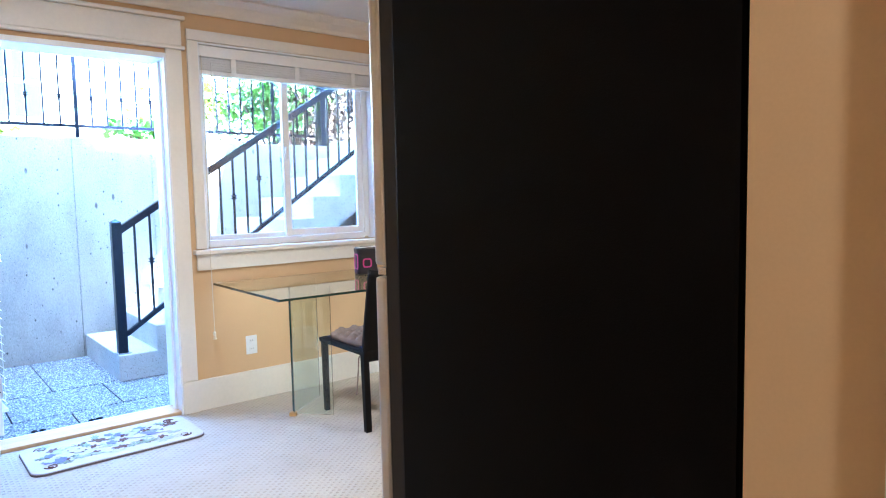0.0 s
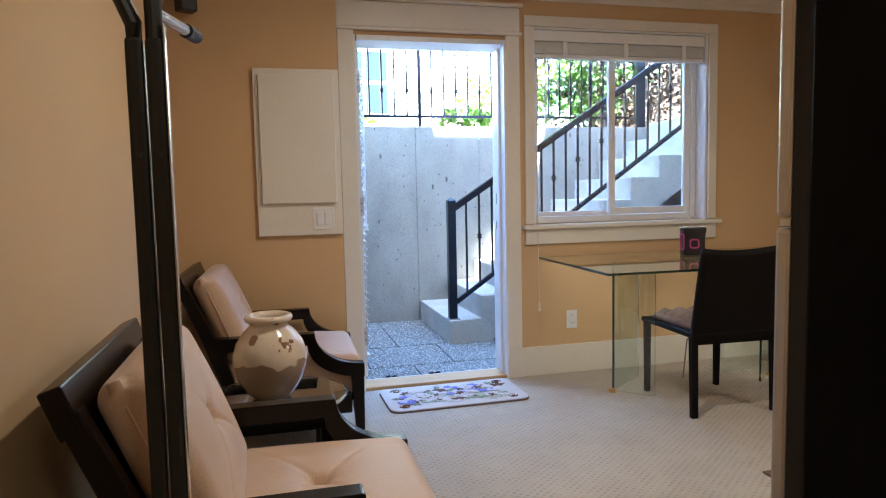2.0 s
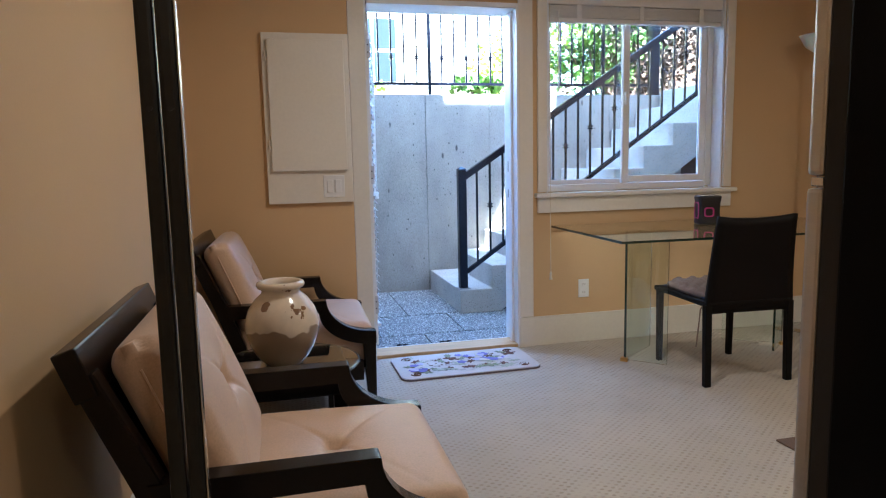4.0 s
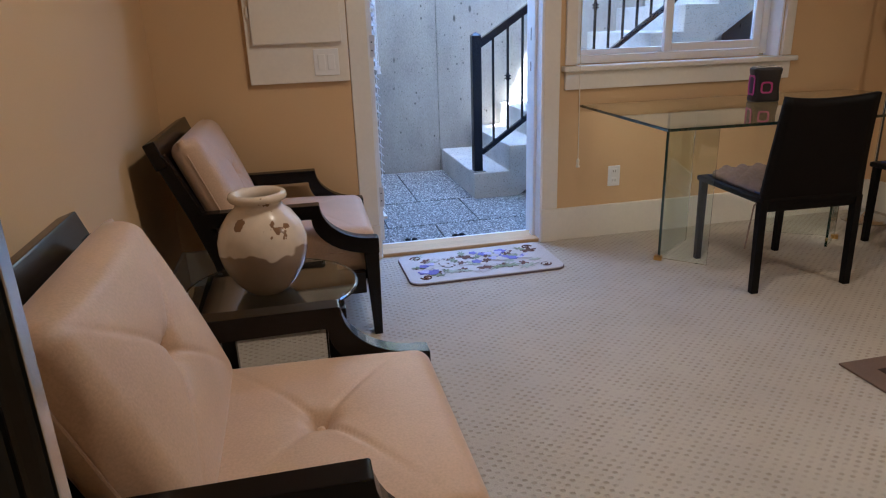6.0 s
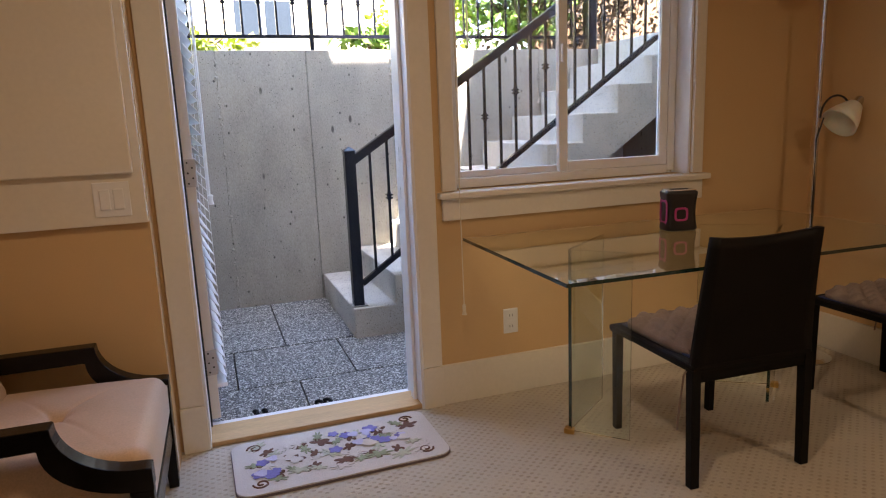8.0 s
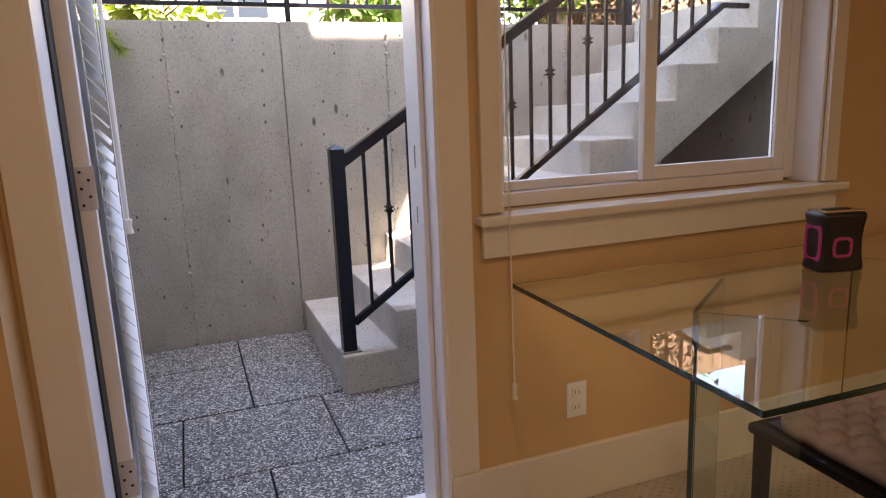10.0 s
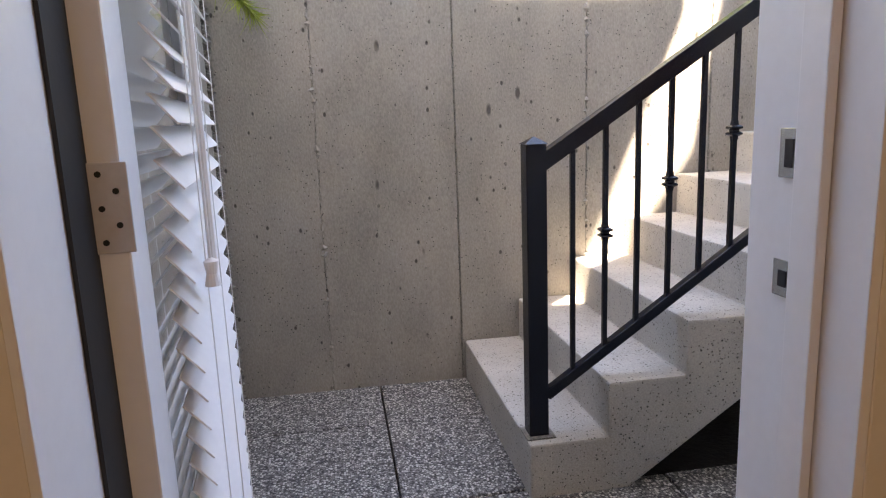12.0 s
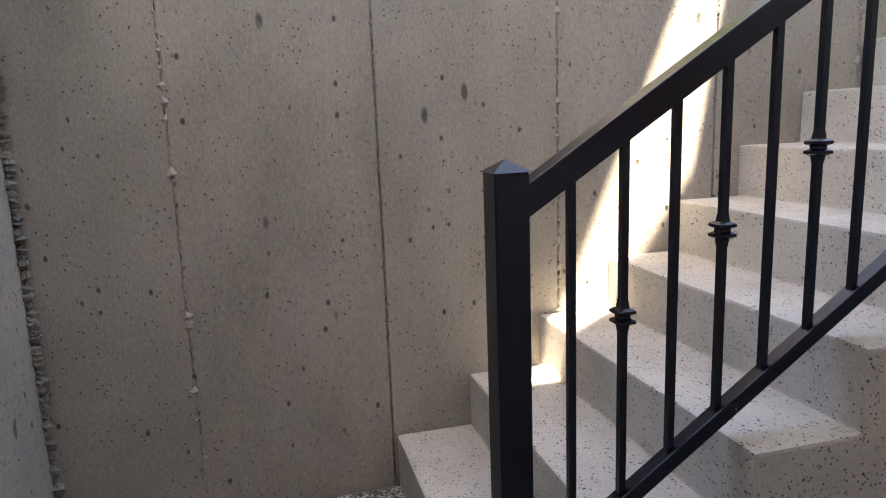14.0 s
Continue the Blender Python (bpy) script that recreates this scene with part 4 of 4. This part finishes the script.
# retaining wall with form joints
rw = structure("wall_retaining", box(-0.05, 3.92, WY + 0.012, WY + 0.2, -0.3, WT - 0.006), SEAM, "cast concrete retaining wall with vertical form joints")
edges = [-0.05, 0.553, 1.187, 1.82, 2.453, 3.086, 3.70, 3.92]
for k in range(7):
    p = part("panel", box(edges[k] + 0.003, edges[k + 1] - 0.003, WY + 0.002 * (k % 2), WY + 0.2, -0.3, WT, 0.004), CONC, rw)
ridge = random.Random(2)
for k in range(1, 7):
    rough = 1.0 if k % 2 else 0.35
    pts = [(edges[k] + rough * ridge.uniform(-0.005, 0.005), WY + 0.004, -0.1 + j * 0.0165) for j in range(115)]
    part("joint_ridge", tube(pts, [0.0025 + rough * ridge.random() ** 3 * 0.016 for _ in pts], 6), SEAM if k % 2 == 0 else CONC, rw)
sw = structure("wall_side", box(-0.05, 0.115, YO + 0.02, WY - 0.02, -0.3, WT), CONC, "cast concrete side wall of the light well")
cr = [(0.122 + ridge.uniform(-0.008, 0.008), WY - 0.012, -0.07 + j * 0.0095) for j in range(197)]
part("corner_ridge", tube(cr, [0.008 + ridge.random() * 0.018 for _ in cr], 7), SEAM, sw)
structure("wall_stair_end", box(3.93, 4.6, YO + 0.02, 6.53, -0.3, WT - 0.08), CONC, "concrete bank at the head of the stairs")

# stairs: one cast flight
N = 10
top_line, z, x = [], GZ, SX
for k in range(N):
    top_line.append((x, z))
    z += RISE
    top_line.append((x, z))
    x += RUN
top_line.append((3.925, z))
soffit = [(3.925, 0.948 + 0.66 * (3.925 - 2.983)), (1.51, GZ - 0.03), (SX, GZ - 0.03)]
stairs = structure("stairs", prism(top_line + soffit, SY, WY - 0.003, 0.009), STEPC, "cast concrete outdoor stairs rising along the retaining wall", "stairs")

# stair railing
rail = thing("stair_railing", "black iron stair railing with collared balusters", "railing")
RY, SL = 5.30, 0.645
part("newel_post", box(1.214, 1.280, RY - 0.033, RY + 0.033, GZ + RISE + 0.006, 1.10, 0.003), IRON, rail)
cp = bmesh.new()
bmesh.ops.create_cone(cp, cap_ends=True, segments=4, radius1=0.053, radius2=0.004, depth=0.022, matrix=pose(1.247, RY, 1.111, 0, 0, 45))
part("post_cap", cp, IRON, rail)
part("base_plate", box(1.20, 1.30, RY - 0.05, RY + 0.05, GZ + RISE, GZ + RISE + 0.006, 0.002), SEAM, rail, "grey mortar-covered base plate")


def sloped_bar(x0, x1, z0, w, h, parent, name, slope=SL):
    ang = math.atan(slope)
    bar = part(name, box(0, (x1 - x0) / math.cos(ang), -w / 2, w / 2, -h / 2, h / 2, 0.003), IRON, parent)
    bar.matrix_basis = pose(x0, RY, z0, 0, -math.degrees(ang), 0)


sloped_bar(1.262, 3.46, 1.035, 0.052, 0.052, rail, "handrail")
sloped_bar(1.281, 3.46, 0.262, 0.034, 0.034, rail, "lower_rail", 0.69)
part("level_rail", box(3.46, 3.80, RY - 0.014, RY + 0.014, 1.755, 1.783, 0.002), IRON, rail)
part("end_post", box(3.80, 3.853, RY - 0.027, RY + 0.027, 1.60, 2.62, 0.003), IRON, rail)
part("handrail", box(3.44, 3.80, RY - 0.025, RY + 0.025, 2.43, 2.48, 0.003), IRON, rail)


def baluster(x, y, z0, z1, parent, knob):
    b = part("baluster", box(x - 0.0075, x + 0.0075, y - 0.0075, y + 0.0075, z0, z1), IRON, parent)
    if knob is not None:
        part("collar", lathe([(0.011, knob - 0.034), (0.014, knob - 0.018), (0.027, knob - 0.013), (0.027, knob - 0.007), (0.016, knob - 0.003), (0.016, knob + 0.003), (0.027, knob + 0.007), (0.027, knob + 0.013), (0.014, knob + 0.018), (0.011, knob + 0.034)], 4), IRON, b).matrix_basis = pose(x, y, 0, 0, 0, 45)


for k in range(20):
    x = 1.375 + 0.111 * k
    if x > 3.44:
        continue
    z0 = 0.262 + (x - 1.276) * 0.69
    z1 = 1.045 + (x - 1.276) * SL
    baluster(x, RY, z0, z1, rail, 0.805 + (x - 1.488) * 0.70 if k % 2 else None)

# fence on the wall
fence = thing("garden_fence", "black iron fence with collared pickets on the wall", "fence")
FYY = 6.43
part("bottom_rail", box(-2.0, 3.591, FYY - 0.014, FYY + 0.014, 1.893, 1.918, 0.002), IRON, fence)
part("top_rail", box(-2.0, 3.591, FYY - 0.02, FYY + 0.02, 2.72, 2.755, 0.003), IRON, fence)
part("end_post", box(3.592, 3.678, FYY - 0.043, FYY + 0.043, WT - 0.005, 2.85, 0.004), IRON, fence)
for x in (-0.55, 1.256, 3.06):
    part("fence_post", box(x - 0.016, x + 0.016, FYY - 0.016, FYY + 0.016, WT - 0.005, 2.8, 0.002), IRON, fence)
for k in range(-25, 20):
    x = 1.256 + 0.122 * k
    if k in (0, -15) or abs(x - 3.06) < 0.05 or x > 3.56:
        continue
    baluster(x, FYY, 1.915, 2.722, fence, 2.15 if k % 2 else None)

# paving slabs
def slab(x0, x1, y0, y1, parent):
    j = random.Random(int(x0 * 100 + y0 * 1000))
    part("paving_slab", box(x0 + 0.0035, x1 - 0.0035, y0 + 0.0035, y1 - 0.0035, -0.108, GZ + j.uniform(-0.002, 0.002), 0.006), AGG, parent)


paving = thing("paving", "grey exposed-aggregate paving slabs of the light well", "paving", None, "", "structure")
for y0, y1, xs in ((YO + 0.065, 4.67, (0.12, 0.775, 1.385, 1.995, 2.6, 3.2, 3.9)), (4.67, 5.275, (0.12, 0.463, 1.085, 1.70, 2.31, 2.92, 3.9)), (5.275, 5.90, (0.12, 0.775, 1.385)), (5.90, 6.325, (0.12, 0.775, 1.385))):
    for a, b in zip(xs, xs[1:]):
        slab(a, b, y0, y1, paving)

# the building's own outside wall, and unseen blockers overhead that shape the sun
ow = bmesh.new()
for b in ((-3.0, DX0 - 0.0, -0.3, 4.95), (DX0, DX1, DZ + 0.03, 4.95), (DX1, WX0, -0.3, 4.95), (WX0, WX1, -0.3, WZ0), (WX0, WX1, WZ1, 4.95), (WX1, 7.0, -0.3, 4.95)):
    box(b[0], b[1], YO + 0.002, YO + 0.014, b[2], b[3], bm=ow)
structure("house_facade", ow, STUCCO, "grey stucco outside wall of the house")
structure("house_body", box(-3.0, 7.0, -2.3, YO + 0.002, H + 0.2, 4.95), STUCCO, "unseen upper storey of the house, height set for the sun")
# invented overhangs; the diagonal gap between them draws the sun band on the wall
EZ = 4.9
structure("eave_left", prism([(-3.5, YO), (1.10, YO), (1.358, 4.373), (1.98, 4.90), (1.05, 4.90), (0.95, 5.35), (-3.5, 5.35)], EZ, EZ + 0.1, 0, "z"), ROOFM, "unseen overhang added to shade the well, left of the sun slot", "roof")
structure("eave_right", prism([(1.30, YO), (7.5, YO), (7.5, 5.3), (2.45, 5.3), (2.14, 4.86), (1.965, 4.585), (1.72, 4.45)], EZ + 0.02, EZ + 0.1, 0, "z"), ROOFM, "unseen overhang added to shade the well, right of the sun slot", "roof")

# ---- garden and neighbours ----
def leaf_cloud(name, centre, spread, count, size, material, parent, seed, long=1.8):
    r = random.Random(seed)
    verts, faces = [], []
    clumps = [Vector((r.gauss(0, 0.45), r.gauss(0, 0.45), r.gauss(0, 0.45))) for _ in range(max(6, count // 60))]
    for _ in range(count):
        c = clumps[r.randrange(len(clumps))]
        p = Vector([centre[i] + spread[i] * (c[i] + r.gauss(0, 0.17)) for i in range(3)])
        q = Euler((r.uniform(-1.1, 1.1), r.uniform(-1.1, 1.1), r.uniform(0, 6.3))).to_matrix()
        s = size * r.uniform(0.6, 1.3)
        k = len(verts)
        for a, b, c2 in ((0, 0, 0), (0.5, 0.5 / long * 1.1, 0.06), (1, 0, -0.05), (0.5, -0.5 / long * 1.1, 0.06)):
            verts.append(p + q @ Vector((a * s, b * s, c2 * s)))
        faces += [(k, k + 1, k + 2), (k, k + 2, k + 3)]
    me = bpy.data.meshes.new(name)
    me.from_pydata(verts, [], faces)
    me.materials.append(material)
    ob = new(name, me)
    ob.parent = parent
    return ob


def shrub(name, label, x, y, h, spread, count, size, material, seed):
    s = thing(name, label, "shrub")
    r = random.Random(seed)
    st = bmesh.new()
    for k in range(7):
        a = r.uniform(0, 6.28)
        tube([(x, y, WT - 0.08), (x + 0.3 * spread[0] * math.cos(a), y + 0.3 * spread[1] * math.sin(a), WT + h * 0.45), (x + 0.6 * spread[0] * math.cos(a), y + 0.6 * spread[1] * math.sin(a), WT + h * 0.85)], [0.02, 0.013, 0.004], 6, st)
    part("stem", st, BARK, s)
    leaf_cloud("foliage", (x, y, WT + h * 0.55), (spread[0], spread[1], h * 0.55), count, size, material, s, seed)


shrub("shrub", "sunlit lime green shrub behind the iron fence", 2.55, 7.4, 0.9, (0.55, 0.45), 1500, 0.07, LIMELEAF, 3)
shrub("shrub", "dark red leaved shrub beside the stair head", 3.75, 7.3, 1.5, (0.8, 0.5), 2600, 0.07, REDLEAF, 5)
shrub("shrub", "evergreen shrub beside the fence end post, shade put into leaf colour", 4.15, 7.1, 1.25, (0.75, 0.35), 3200, 0.06, REDLEAF, 15)
shrub("shrub", "dense green shrub behind the iron fence", 3.3, 7.0, 0.75, (0.7, 0.35), 1600, 0.08, GREENLEAF, 6)
shrub("shrub", "low broad-leaved green plant on the wall top", 1.80, 6.80, 0.22, (0.42, 0.2), 300, 0.10, GREENLEAF, 8)
shrub("shrub", "low yellow-green plant on the wall top", 0.45, 6.9, 0.22, (0.4, 0.2), 300, 0.09, LIMELEAF, 9)
shrub("shrub", "tall green hedge shrub in the neighbouring garden", 4.6, 9.0, 2.2, (1.5, 0.7), 2600, 0.11, GREENLEAF, 11)

# conifer sprig hanging over the side wall
sprig = thing("conifer_sprig", "green conifer branch tip hanging over the wall", "branch")
sb = bmesh.new()
tip = [Vector((0.06 + 0.29 * k / 8, 6.20, 1.93 - 0.30 * (k / 8) ** 1.2)) for k in range(9)]
tube([(-0.4, 6.25, 2.0), (-0.15, 6.22, 2.0)] + [tuple(p) for p in tip], 0.004, 6, sb)
part("twig", sb, BARK, sprig)
nv, nf = [], []
nr = random.Random(12)
for k in range(900):
    u = nr.random() * 7.99
    a, b = tip[int(u)], tip[int(u) + 1]
    p = a.lerp(b, u - int(u))
    d = (b - a).normalized() * 0.05 + Vector((nr.gauss(0, 0.035), nr.gauss(0, 0.035), nr.gauss(0, 0.035)))
    w = Vector((nr.gauss(0, 1), nr.gauss(0, 1), nr.gauss(0, 1))).normalized() * 0.003
    i = len(nv)
    nv += [p - w, p + w, p + d]
    nf.append((i, i + 1, i + 2))
me = bpy.data.meshes.new("needles")
me.from_pydata(nv, [], nf)
me.materials.append(LIMELEAF)
new("needles", me).parent = sprig

# cedar fence beyond the stair head
cf = thing("cedar_fence", "weathered brown cedar board fence beyond the stairs", "fence")
for k in range(26):
    x = 3.9 + k * 0.145
    part("board", box(x, x + 0.138, 8.0, 8.02, WT - 0.07, 3.35), CEDAR, cf)
for z in (2.1, 3.1):
    part("rail", box(3.88, 7.7, 8.021, 8.06, z, z + 0.08), CEDAR, cf)

# neighbour house
nh = thing("neighbour_house", "cream sided neighbouring house with white framed windows", "house")
part("wall", box(-6, 4.2, 11.0, 17, WT - 0.07, 5.2), HOUSE, nh)
part("roof", prism([(-6.6, 5.2), (4.8, 5.2), (4.2, 5.4), (-0.9, 7.6), (-6.0, 5.4)], 10.4, 17.5), ROOFM, nh)
for k in range(16):
    part("siding_board", box(-6, 4.2, 10.985, 10.999, WT + 0.05 + k * 0.2, WT + 0.235 + k * 0.2, 0.004), HOUSE, nh)
for x in (0.93, -2.6):
    wdw = part("window", box(x - 0.02, x + 0.86, 10.935, 10.984, 2.40, 3.55, 0.004), VINYL, nh)
    for i in range(2):
        for j in range(2):
            part("pane", box(x + 0.05 + i * 0.40, x + 0.40 + i * 0.40, 10.925, 10.934, 2.47 + j * 0.52, 2.93 + j * 0.52), DARKWIN, wdw)

# sandals just outside the sill
def sandal(m):
    o = thing("sandal", "black rubber sandal lying outside the door sill", "sandal", m, "pair of sandals")
    sole = [(0.045 * math.cos(a) * (1 - 0.18 * math.sin(a)), 0.13 * math.sin(a)) for a in [k * math.pi / 12 for k in range(24)]]
    part("sole", prism(sole, 0.0, 0.022, 0.003, "z"), RUBBER, o)
    for yy in (0.02, 0.06):
        part("strap", tube([(0.045 * math.cos(k / 8 * math.pi), yy + 0.01 * math.sin(k), 0.02 + 0.032 * math.sin(k / 8 * math.pi)) for k in range(9)], 0.008, 8), LEATHER, o)
    return o


sd = sandal(pose(0.58, 4.222, GZ + 0.002, 0, 0, 84))
copy_thing(sd, pose(0.87, 4.225, GZ + 0.002, 0, 0, 97))
